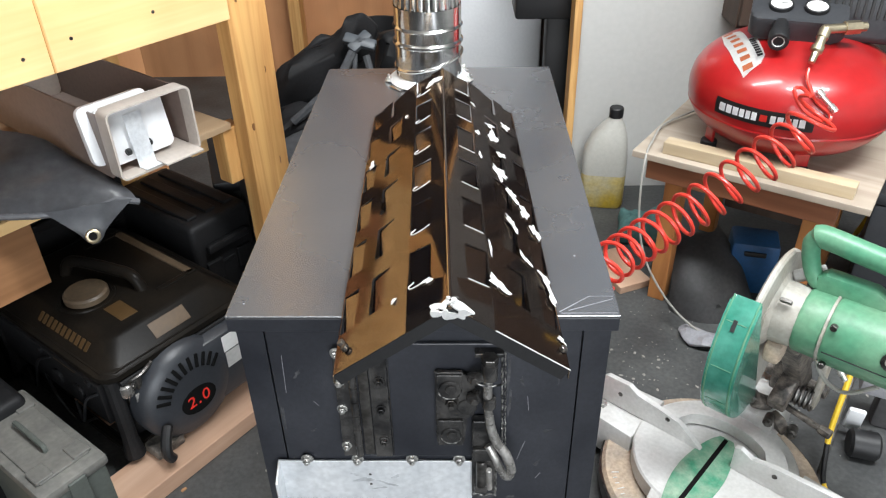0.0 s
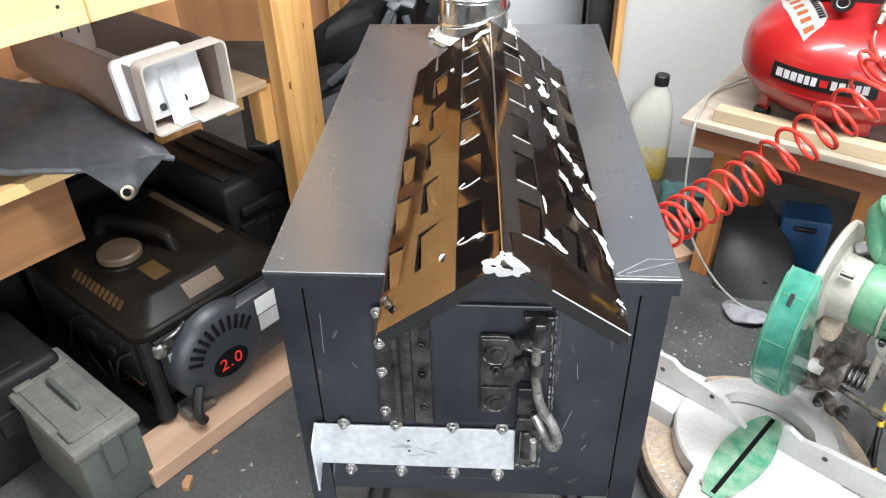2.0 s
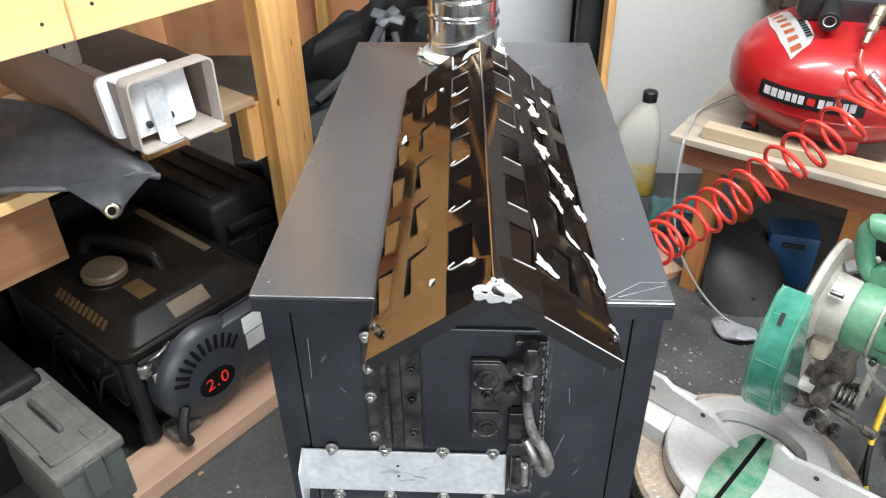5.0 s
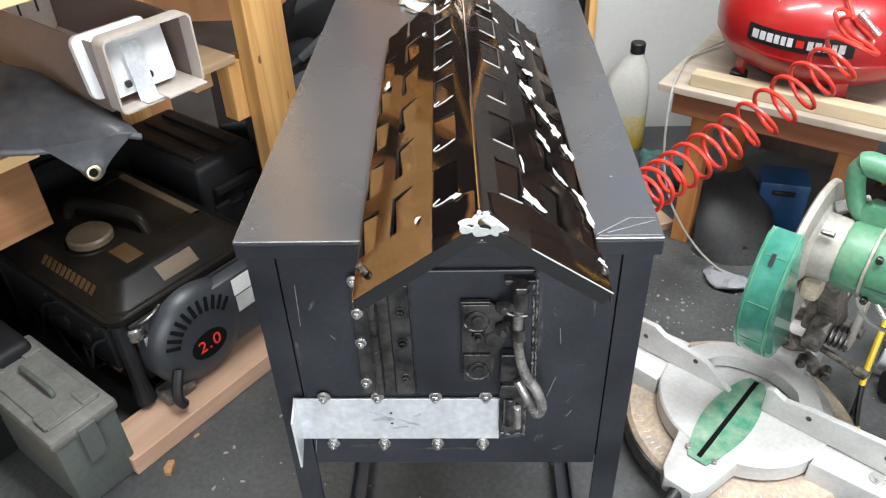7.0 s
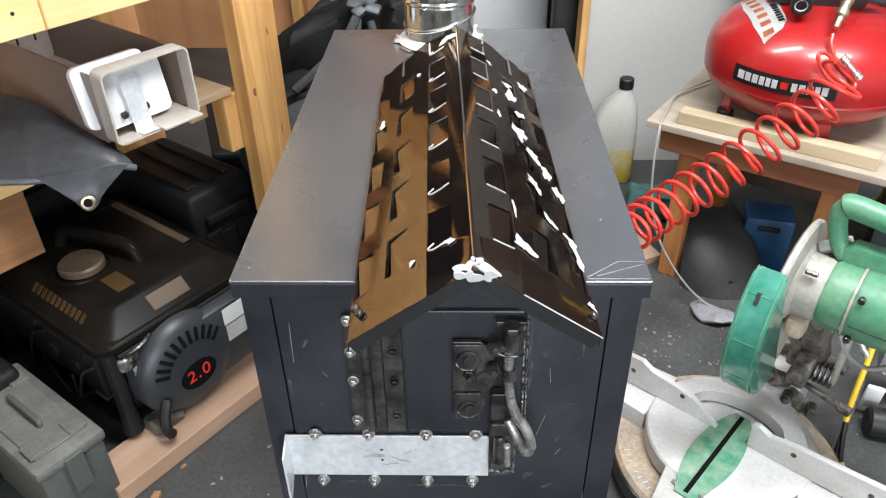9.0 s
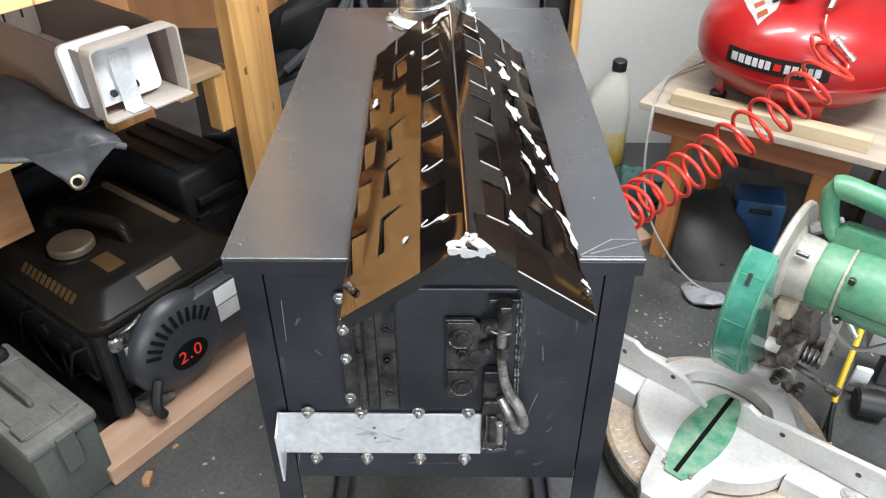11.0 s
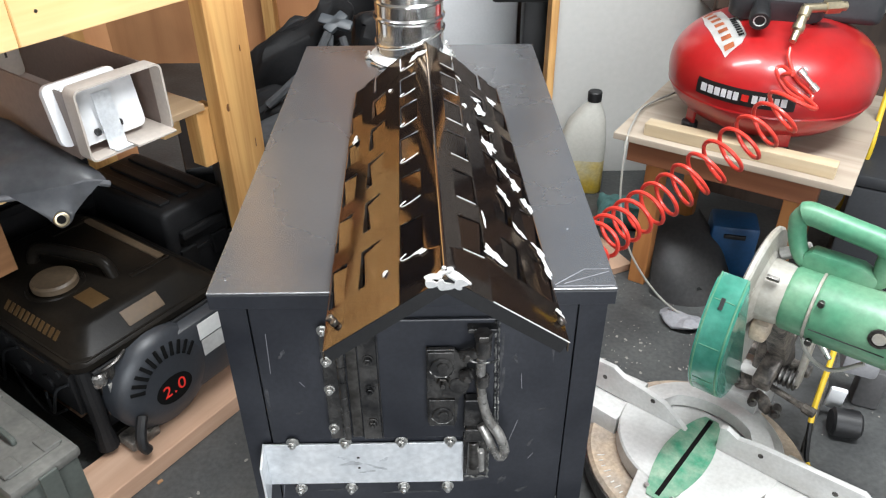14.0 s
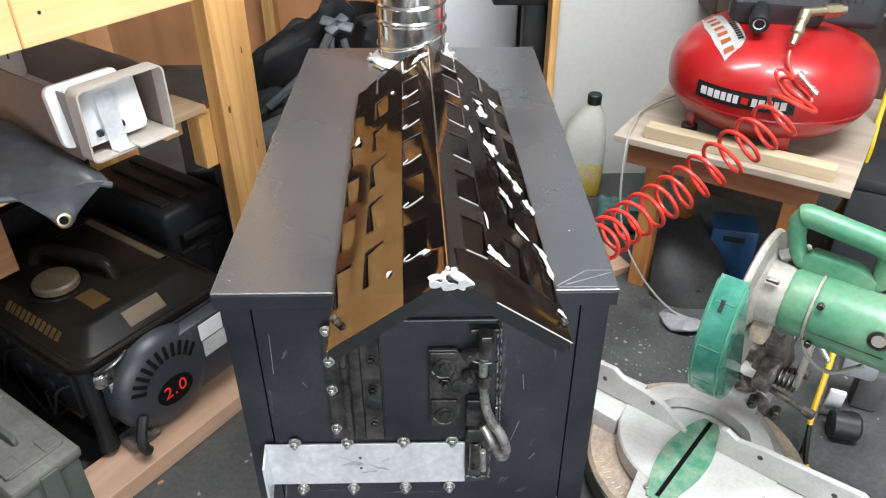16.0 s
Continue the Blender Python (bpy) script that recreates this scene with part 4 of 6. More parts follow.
rod(bm, (0.030, -0.0925, 0.276), (0.062, -0.087, 0.276), 0.013, 6, bevel=0.001)
part("coupling", bm, M_BRASS, comp, "brass quick coupling", True)
bm = B()
box(bm, (0.08, 0.06, 0.30), (0.20, 0.13, 0.15), pose(0, 0, 0, 0, 0, -20), 0.018, 3)
shroud = part("motor_shroud", bm, M_CHARCOAL, comp, "dark grey motor shroud with vents", True)
for i in range(9):
    bm = B()
    box(bm, (0.08 - 0.05 + i * 0.013, 0.06 - 0.0655, 0.315), (0.005, 0.003, 0.075), pose(0, 0, 0, 0, 0, -20), 0.0008)
    part("vent_slot", bm, M_LETTER_BLACK, shroud)

# the coiled hose, from the coupling over the table's edge and down
hose = thing("air_hose", "red coiled air hose hanging from the compressor", "air hose", Matrix.Translation((0.5, 0.8, 0)))
HO = Vector((0.5, 0.8, 0))
axis = smooth_path([(0.68, 0.714, 0.586), (0.652, 0.703, 0.542), (0.592, 0.68, 0.503), (0.532, 0.656, 0.469), (0.462, 0.63, 0.428), (0.393, 0.594, 0.404), (0.33, 0.547, 0.391), (0.278, 0.5, 0.384), (0.250, 0.480, 0.345), (0.228, 0.47, 0.25), (0.222, 0.47, 0.13), (0.222, 0.475, 0.045)], 40)
length = [0.0]
for a, b in zip(axis, axis[1:]):
    length.append(length[-1] + (b - a).length)
pts, ang = [], 0.0
for i, p in enumerate(axis):
    if i == 0:
        continue
    d = (axis[min(i + 1, len(axis) - 1)] - axis[max(i - 1, 0)]).normalized()
    s = d.cross(UP).normalized()
    u = s.cross(d)
    f = length[i] / length[-1]
    pitch = 0.042 - 0.023 * f
    step = length[i] - length[i - 1]
    k = 6
    for j in range(k):
        ang += 2 * math.pi * step / pitch / k
        q = axis[i - 1].lerp(p, (j + 1) / k)
        r = 0.040 - 0.010 * f
        pts.append(q + r * (math.cos(ang) * u + math.sin(ang) * s) - HO)
bm = B()
tube(bm, pts, 0.0038, 8)
part("coil", bm, M_REDHOSE, hose, "", True)
bm = B()
tube(bm, [p - HO for p in smooth_path([Vector((CX, CY, TZ)) + fb, Vector((0.677, 0.788, 0.604)), Vector((0.690, 0.765, 0.575)), Vector((0.715, 0.745, 0.552)), Vector((0.700, 0.735, 0.545)), Vector((0.660, 0.738, 0.566)), Vector((0.640, 0.750, 0.598)), Vector((0.652, 0.752, 0.604)), pts[0] + HO])], 0.0034, 8)
part("lead", bm, M_REDHOSE, hose, "", True)
bm = B()
lathe(bm, [(0, 0), (0.007, 0), (0.007, 0.014), (0.0045, 0.016), (0.0045, 0.034), (0.0065, 0.036), (0.0065, 0.05), (0, 0.05)], 14, along(Vector((0.688, 0.762, 0.594)) - HO, Vector((0.722, 0.742, 0.560)) - HO))
part("fitting", bm, M_BOLT, hose, "nickel-plated hose fitting", True)


# ---- the mitre saw on the floor ----
saw = thing("mitre_saw", "green and grey mitre saw with raised head, dusty, on the floor", "mitre saw", frame_at((0.470, 0.340, 0), (0.75, -0.66, 0), (0.66, 0.75, 0)))
bm = B()
lathe(bm, [(0, 0.012), (0.178, 0.012), (0.186, 0.018), (0.186, 0.052), (0.180, 0.060), (0.140, 0.062), (0.0, 0.062)], 64)
base = part("base", bm, M_DUSTY, saw, "base ring covered with sawdust", True)
bm = B()
lathe(bm, [(0.187, 0.020), (0.1895, 0.021), (0.1895, 0.050), (0.187, 0.051)], 64)
part("base_rim", bm, M_STEEL, base, "worn steel rim", True)
# degree marks on the front of the base
bm = B()
for i in range(-12, 13):
    a = radians(-90 + i * 4)
    l = 0.012 if i % 3 == 0 else 0.007
    box(bm, (0.172 - l / 2, 0, 0.0617), (l, 0.0014, 0.0012), pose(0, 0, 0, 0, 0, math.degrees(a)))
part("degree_scale", bm, M_PAPER, base)
for sx in (-1, 1):
    bm = B()
    prism(bm, [(sx * 0.13, -0.055), (sx * 0.275, -0.045), (sx * 0.285, -0.030), (sx * 0.285, 0.045), (sx * 0.275, 0.055), (sx * 0.13, 0.065)][::sx], 0.078, Matrix.Translation((0, 0, 0.020)), 0.003)
    part("wing", bm, M_ALU, saw, "", True)
    bm = B()
    for y in (-0.03, 0.04):
        rod(bm, (sx * 0.24, y, 0), (sx * 0.24, y, 0.022), 0.014, 12)
    part("rubber_foot", bm, M_BLACK, saw)
    bm = B()
    rod(bm, (sx * 0.215, -0.02, 0.098), (sx * 0.215, -0.02, 0.1005), 0.012, 20, bevel=0.0008)
    rod(bm, (sx * 0.215, -0.02, 0.1005), (sx * 0.215, -0.02, 0.103), 0.006, 6)
    part("screw", bm, M_BOLT, saw)
bm = B()
lathe(bm, [(0, 0.064), (0.131, 0.064), (0.137, 0.068), (0.137, 0.097), (0.134, 0.100), (0, 0.100)], 72)
prism(bm, [(-0.052, -0.115), (-0.034, -0.205), (-0.022, -0.222), (0.022, -0.222), (0.034, -0.205), (0.052, -0.115)], 0.0315, Matrix.Translation((0, 0, 0.066)), 0.003)
turn = part("turntable", bm, M_ALU, saw, "dusty grey aluminium turntable", True)
bm = B()
ol = []
for i in range(17):
    y = -0.165 + 0.215 * i / 16
    w = 0.038 * math.sin(math.pi * (0.12 + 0.76 * i / 16)) ** 0.9 if i < 16 else 0.012
    ol.append((w, y))
prism(bm, ol + [(-x, y) for x, y in ol[::-1]], 0.0035, Matrix.Translation((0, 0, 0.0985)), 0.0008)
ins = part("kerf_insert", bm, M_GREEN_IN, turn, "green kerf board with sawdust")
bm = B()
box(bm, (0, -0.056, 0.1022), (0.0075, 0.204, 0.0012))
part("slot", bm, M_VOID, ins)
for x, y in ((-0.022, -0.150), (0.022, -0.150)):
    bm = B()
    rod(bm, (x, y, 0.1015), (x, y, 0.1032), 0.0045, 12, bevel=0.0006)
    part("screw", bm, M_BOLT, ins)
# grip of the table, out in front
bm = B()
tube(bm, smooth_path([(0, -0.215, 0.078), (-0.002, -0.26, 0.07), (-0.006, -0.31, 0.062)], 5), 0.011, 12)
lathe(bm, [(0, 0), (0.013, 0.002), (0.021, 0.02), (0.021, 0.055), (0.014, 0.07), (0, 0.073)], 20, along((-0.006, -0.305, 0.062), (-0.01, -0.40, 0.05)))
part("table_grip", bm, M_BLACK, turn, "", True)
bm = B()
box(bm, (0.03, -0.235, 0.055), (0.012, 0.05, 0.02), bevel=0.003)
part("lock_lever", bm, M_STEEL, turn)


def fence_side(sx, inner, outer, steps):
    """One upright fence: an outline in x and z, with thickness along y."""
    bm = B()
    ol = [(sx * inner, 0.100), (sx * outer, 0.100)] + [(sx * x, z) for x, z in steps]
    prism(bm, ol, 0.010, Matrix.Translation((0, 0.004, 0)) @ pose(0, 0, 0, 90, 0, 0), 0.0012)
    f = part("fence", bm, M_ALU, saw, "grey cast fence", True)
    for x in (inner + 0.07, outer - 0.05):
        part("fence_hole", rod(B(), (sx * x, -0.0068, 0.132), (sx * x, -0.0052, 0.132), 0.0045, 14), M_STEEL, f)


fence_side(-1, 0.020, 0.235, [(0.235, 0.142), (0.215, 0.160), (0.170, 0.162), (0.150, 0.148), (0.10, 0.143), (0.07, 0.138), (0.028, 0.104)])
fence_side(1, 0.030, 0.265, [(0.265, 0.148), (0.250, 0.158), (0.10, 0.148), (0.060, 0.140), (0.040, 0.152), (0.030, 0.148)])
bm = B()
arc = [(0.115 * math.cos(radians(a)), 0.115 * math.sin(radians(a)) * 0.72) for a in range(0, 181, 9)]
prism(bm, [(x, y + 0.006) for x, y in arc] + [(x * 0.72, y * 0.66 + 0.006) for x, y in arc[::-1]], 0.024, Matrix.Translation((0, 0, 0.104)), 0.003)
part("fence_bridge", bm, M_ALU, saw, "", True)
# rear bracket, pivot, spring and lower arm
bm = B()
prism(bm, [(-0.05, 0.11), (0.05, 0.11), (0.055, 0.21), (0.03, 0.235), (-0.03, 0.235), (-0.055, 0.21)], 0.075, Matrix.Translation((0, 0, 0.055)), 0.005)
part("rear_bracket", bm, M_ALU, saw, "", True)
bm = B()
box(bm, (0.03, 0.215, 0.16), (0.05, 0.04, 0.09), pose(0, 0, 0, 0, 0, 0), 0.006)
box(bm, (0.045, 0.175, 0.195), (0.03, 0.14, 0.03), Matrix.Translation((0.045, 0.175, 0.195)) @ pose(0, 0, 0, 24, 0, 0) @ Matrix.Translation((-0.045, -0.175, -0.195)), 0.004)
rod(bm, (-0.05, 0.215, 0.155), (0.10, 0.215, 0.155), 0.012, 16, bevel=0.002)
rod(bm, (0.05, 0.165, 0.13), (0.125, 0.150, 0.128), 0.006, 10, bevel=0.001)
rod(bm, (0.115, 0.152, 0.128), (0.135, 0.148, 0.128), 0.009, 8, bevel=0.001)
part("pivot_arm", bm, M_GRIME, saw, "grimy steel pivot arm", True)
bm = B()
tube(bm, [(0.035 + 0.055 * i / 120, 0.175 + 0.017 * math.cos(i * 0.36), 0.158 + 0.017 * math.sin(i * 0.36)) for i in range(121)], 0.0026, 6)
part("spring", bm, M_STEEL, saw, "", True)
# head: blade guards, gearcase, motor, handles
HC = Vector((0.0, 0.052, 0.348))
SIDE = pose(*HC) @ pose(0, 0, 0, 0, 0, 2.5) @ frame_at((0, 0, 0), (0, 1, 0), (0, 0, 1))  # x back, y up, z along the arbor to the right
# grey disc of the blade guard, the green lower guard round its front
bm = B()
lathe(bm, [(0, 0.004), (0.136, 0.004), (0.1405, 0.007), (0.1405, 0.012), (0.137, 0.015), (0.100, 0.017), (0.075, 0.013), (0, 0.013)], 56, SIDE)
upper = part("upper_guard", bm, M_GUARD_UP, saw, "dusty pale grey upper blade guard", True)
part("guard_hole", rod(B(), SIDE @ Vector((-0.045, -0.060, 0.0150)), SIDE @ Vector((-0.045, -0.060, 0.0165)), 0.016, 18), M_LETTER_BLACK, upper)
bm = B()
lo = [(0.143 * math.cos(radians(a)), 0.143 * math.sin(radians(a))) for a in range(128, 281, 4)]
prism(bm, lo, 0.0455, SIDE @ Matrix.Translation((0, 0, -0.026)), 0.007)
lower = part("lower_guard", bm, M_GUARD, saw, "scuffed translucent green lower guard", True)
for zz in (-0.0225, 0.0150):
    part("guard_edge", tube(B(), [SIDE @ Vector((0.1425 * math.cos(radians(a)), 0.1425 * math.sin(radians(a)), zz)) for a in range(128, 281, 6)], 0.0017, 6), M_GREEN, lower, "", True)
for a in range(144, 276, 29):
    m = SIDE @ Matrix.Translation((0.1434 * math.cos(radians(a)), 0.1434 * math.sin(radians(a)), -0.004)) @ pose(0, 0, 0, 0, 0, a)
    part("guard_rib", box(B(), (0, 0, 0), (0.0008, 0.0012, 0.030), m, 0.0004), M_GREEN, lower)
m = SIDE @ Matrix.Translation((0.1434 * math.cos(radians(146)), 0.1434 * math.sin(radians(146)), -0.006)) @ pose(0, 0, 0, 0, 0, 146)
part("guard_slot", box(B(), (0, 0, 0), (0.0016, 0.018, 0.006), m, 0.0004), M_LETTER_BLACK, lower)
bm = B()
lathe(bm, [(0, -0.027), (0.016, -0.027), (0.016, -0.033), (0, -0.033)], 20, SIDE)
part("arbor_bolt", bm, M_STEEL, lower)
# gear case, collar and motor along the arbor
MOT = SIDE @ Matrix.Translation((0.012, 0.044, 0)) @ pose(0, 0, 0, 0, 0, 17)
bm = B()
lathe(bm, [(0, 0.010), (0.062, 0.010), (0.062, 0.016), (0.051, 0.022), (0.049, 0.050), (0.046, 0.056), (0, 0.056)], 12, MOT)
gc = part("gearcase", bm, M_GUARD_UP, saw, "dusty grey gear case", True)
part("clip", bx((0, 0, 0), (0.006, 0.008, 0.018), SIDE @ Matrix.Translation((-0.028, 0.090, 0.034)) @ pose(0, 0, 0, 0, 0, 35), 0.001), M_STEEL, gc)
part("gear_foot", bx((0, 0, 0), (0.038, 0.036, 0.028), SIDE @ Matrix.Translation((-0.010, -0.014, 0.034)), 0.008), M_DUSTY, gc, "dust-caked lower gear case", True)
bm = B()
lathe(bm, [(0, 0.054), (0.048, 0.054), (0.051, 0.059), (0.051, 0.091), (0.0, 0.091)], 12, MOT)
part("motor_collar", bm, M_GREEN, saw, "dusty green motor collar", True)
bm = B()
lathe(bm, [(0, 0.0955), (0.051, 0.0955), (0.0535, 0.100), (0.0535, 0.205), (0.050, 0.226), (0.042, 0.240), (0.03, 0.244), (0, 0.244)], 12, MOT)
motor = part("motor_housing", bm, M_GREEN, saw, "green ribbed motor housing", True)
bm = B()
lathe(bm, [(0.0490, 0.0905), (0.0540, 0.0915), (0.0540, 0.0950), (0.0490, 0.0960)], 12, MOT)
part("clamp_ring", bm, M_GUARD_UP, motor, "dusty grey joint ring", True)
part("seam", bx((0, 0, 0), (0.0016, 0.0016, 0.100), SIDE @ Matrix.Translation((-0.0398, 0.036, 0.150)), 0.0003), M_LETTER_BLACK, motor)
for i in range(6):
    part("vent_slot", bx((0, 0, 0), (0.020, 0.0034, 0.026), SIDE @ Matrix.Translation((-0.033, 0.068 - i * 0.009, 0.222)) @ pose(0, 0, 0, 0, 22, 0), 0.0008), M_LETTER_BLACK, motor)
sc = SIDE @ Vector((-0.0385, 0.062, 0.187))
fw = SIDE.to_3x3() @ Vector((-1, 0.12, 0))
bm = B()
lathe(bm, [(0, 0), (0.0145, 0), (0.0145, 0.003), (0.011, 0.004), (0.0105, 0.002), (0, 0.002)], 24, along(sc, sc + fw * 0.01))
cap_ = part("brush_cap", bm, M_STEEL, motor, "dark screwed brush cap", True)
bm = B()
lathe(bm, [(0, 0.0022), (0.0095, 0.0022), (0.0085, 0.0042), (0, 0.0045)], 20, along(sc, sc + fw * 0.01))
part("cap_face", bm, M_GUARD_UP, cap_, "", True)
for up_, zz in ((0.080, 0.105), (0.010, 0.105)):
    c = SIDE @ Vector((-0.030, up_, zz))
    part("screw", rod(B(), c, c + fw * 0.010, 0.005, 12, bevel=0.001), M_STEEL, motor)
# carrying handle: a closed loop over a web
HX = 0.038
bm = B()
loop = smooth_path([SIDE @ Vector((HX, b, a)) for a, b in ((0.033, 0.160), (0.040, 0.172), (0.056, 0.173), (0.100, 0.168), (0.142, 0.163), (0.156, 0.155), (0.158, 0.128), (0.156, 0.100), (0.110, 0.096), (0.066, 0.094), (0.048, 0.108), (0.037, 0.135), (0.033, 0.158))], 5)
tube(bm, loop[:-1], [0.0175 if 4 < i < 27 else 0.0130 for i in range(len(loop) - 1)], 14, True)
part("carry_handle", bm, M_GREEN, saw, "green carrying handle", True)
bm = B()
prism(bm, [(0.055, 0.112), (0.066, 0.122), (0.134, 0.122), (0.158, 0.110), (0.160, 0.072), (0.145, 0.045), (0.075, 0.045), (0.058, 0.075)], 0.030, SIDE @ Matrix.Translation((HX - 0.015, 0, 0)) @ frame_at((0, 0, 0), (0, 0, 1), (0, 1, 0)) @ Matrix.Diagonal((1, 1, -1, 1)), 0.007)
part("handle_web", bm, M_GREEN, saw, "", True)
part("dust_spout", rod(B(), SIDE @ Vector((0.050, 0.085, 0.020)), SIDE @ Vector((0.065, 0.105, 0.060)), 0.010, 12, bevel=0.002), M_ALU, saw)
# the arm that carries the head down to the pivot, with its stop bolt
bm = B()
pa, pb = Vector((0.050, 0.215, 0.155)), HC + Vector((0.045, 0.03, -0.005))
box(bm, (0, 0, (pb - pa).length / 2), (0.034, 0.040, (pb - pa).length), along(pa, pb), 0.006)
part("head_arm", bm, M_GRIME, saw, "dusty cast head arm", True)
for x0, y0, z0, a, b in ((0.015, 0.135, 0.140, 20, 30), (0.055, 0.130, 0.118, -15, 60), (-0.020, 0.140, 0.122, 40, 10)):
    m = Matrix.Translation((x0, y0, z0)) @ pose(0, 0, 0, a, b, a + b)
    part("pivot_casting", bx((0, 0, 0), (0.040, 0.026, 0.020), m, 0.004), M_GRIME, saw, "grimy dust-caked casting", True)
for x0, y0, z0 in ((0.000, 0.125, 0.150), (0.040, 0.112, 0.128), (0.078, 0.128, 0.112)):
    bm = B()
    rod(bm, (x0, y0 + 0.014, z0), (x0 + 0.004, y0 - 0.014, z0 + 0.006), 0.0085, 14, bevel=0.002)
    rod(bm, (x0 + 0.004, y0 - 0.013, z0 + 0.006), (x0 + 0.005, y0 - 0.020, z0 + 0.008), 0.0055, 6, bevel=0.001)
    part("stop_bolt", bm, M_STEEL, saw, "", True)
part("stop_rod", rod(B(), (0.090, 0.190, 0.255), (0.125, 0.170, 0.232), 0.005, 12, bevel=0.001), M_BOLT, saw, "bright stop screw", True)
part("stop_plate", bx((0.088, 0.195, 0.195), (0.010, 0.034, 0.120), pose(0, 0, 0), 0.003), M_GUARD_UP, saw, "dusty side plate of the arm", True)
part("lead", tube(B(), smooth_path([SIDE @ Vector((0.05, -0.01, 0.075)), SIDE @ Vector((0.03, -0.055, 0.10)), SIDE @ Vector((0.02, -0.065, 0.14)), SIDE @ Vector((0.02, -0.03, 0.18))], 6), 0.0035, 8), M_GREYCORD, saw, "grey motor lead", True)

# power cord of the saw, yellow with black tape
cord = thing("extension_cord", "yellow extension cord with black tape trailing on the floor", "power cord", Matrix.Translation((0.70, 0.40, 0)))
CO = Vector((0.70, 0.40, 0))
cpath = [p - CO for p in smooth_path([(0.715, 0.440, 0.240), (0.708, 0.425, 0.19), (0.698, 0.410, 0.14), (0.690, 0.395, 0.09), (0.684, 0.372, 0.045), (0.683, 0.350, 0.012), (0.692, 0.320, 0.007), (0.71, 0.27, 0.006), (0.76, 0.20, 0.006)], 8)]
bm = B()
tube(bm, cpath[:27], 0.0050, 8)
part("cable", bm, M_YELLOW, cord, "", True)
bm = B()
tube(bm, cpath[26:40], 0.0047, 8)
part("tape", bm, M_BLACK, cord, "black taped stretch", True)
bm = B()
tube(bm, cpath[39:], 0.0050, 8)
part("cable", bm, M_YELLOW, cord, "", True)
pole = thing("steel_rod", "thin grey steel rod leaning behind the saw", "steel rod", Matrix.Translation((0.672, 0.358, 0)))
part("rod", rod(B(), (0, 0, 0.0), (0.125, 0.19, 0.21), 0.005, 10), M_STEEL, pole)
stand = thing("tool_stand", "grey plastic tool case with a white latch and black wheel", "tool case", Matrix.Translation((0.86, 0.50, 0)))
part("body", bx((-0.035, 0.0, 0.125), (0.065, 0.060, 0.070), pose(0, 0, 0, 0, 0, -25), 0.01), M_GREYPL, stand, "grey plastic body", True)
part("foot", bx((0.0, 0.02, 0.046), (0.05, 0.05, 0.092), pose(0, 0, 0, 0, 0, -25), 0.008), M_SHROUD, stand, "dark grey foot", True)
lt = part("latch", bx((-0.062, -0.045, 0.062), (0.030, 0.010, 0.060), pose(0, 0, 0, 12, 0, -25), 0.004), M_WHITE, stand, "white latch tab", True)
bm = B()
rod(bm, (-0.062, -0.053, 0.045), (-0.062, -0.0535, 0.045), 0.005, 12)
part("latch_hole", bm, M_STEEL, lt)
bm = B()
rod(bm, (-0.10, -0.06, 0.028), (-0.05, -0.075, 0.028), 0.027, 24, bevel=0.005)
part("wheel", bm, M_BLACK, stand, "", True)


# ---- under and beside the table ----
jug = thing("fluid_jug", "milky plastic jug of yellow fluid with a black cap", "jug", Matrix.Translation((0.450, 1.405, 0)) @ pose(0, 0, 0, 0, 0, -10))
bm = B()


def jug_section(w, d, z, r=0.02, ox=0.0):
    return [bm.verts.new((x + ox, y, z)) for x, y in rounded(w, d, min(r, w / 2.1, d / 2.1), 4)]


def jug_shell(rows, caps):
    secs = [jug_section(*a) for a in rows]
    for a, b in zip(secs, secs[1:]):
        for i in range(len(a)):
            bm.faces.new((a[i], a[(i + 1) % len(a)], b[(i + 1) % len(a)], b[i]))
    bm.faces.new(secs[0])
    bm.faces.new(secs[-1])


jug_shell(((0.125, 0.088, 0.105, 0.022), (0.125, 0.088, 0.13, 0.022), (0.122, 0.086, 0.17, 0.022), (0.100, 0.074, 0.215, 0.025, 0.006), (0.062, 0.056, 0.250, 0.025, 0.014), (0.036, 0.036, 0.268, 0.017, 0.018), (0.034, 0.034, 0.278, 0.016, 0.018)), True)
part("bottle", bm, M_JUG, jug, "", True)
bm = B()
jug_shell(((0.115, 0.080, 0.0, 0.018), (0.125, 0.088, 0.008, 0.022), (0.125, 0.088, 0.1048, 0.022)), True)
part("filled_base", bm, M_YELLOWLIQ, jug, "yellow fluid showing through", True)
bm = B()
lathe(bm, [(0, 0.272), (0.019, 0.272), (0.0195, 0.276), (0.0195, 0.297), (0.017, 0.300), (0, 0.300)], 24, Matrix.Translation((0.018, 0, 0)))
part("cap", bm, M_BLACK, jug, "black screw cap", True)

cloth = thing("rag", "crumpled teal rag on the floor", "rag", Matrix.Translation((0.545, 1.20, 0)))
bm = B()
cushion(bm, (0, 0, 0.035), (0.17, 0.13, 0.075), None, 0.03, 8)
part("cloth", bm, M_TEAL, cloth, "", True)
hood = thing("plastic_shroud", "curved dark plastic shroud on the floor under the table", "plastic cover", frame_at((0.635, 0.87, 0), (0.93, 0.1, 0), (-0.1, 0.93, 0)))
bm = B()
n = 20
rows = []
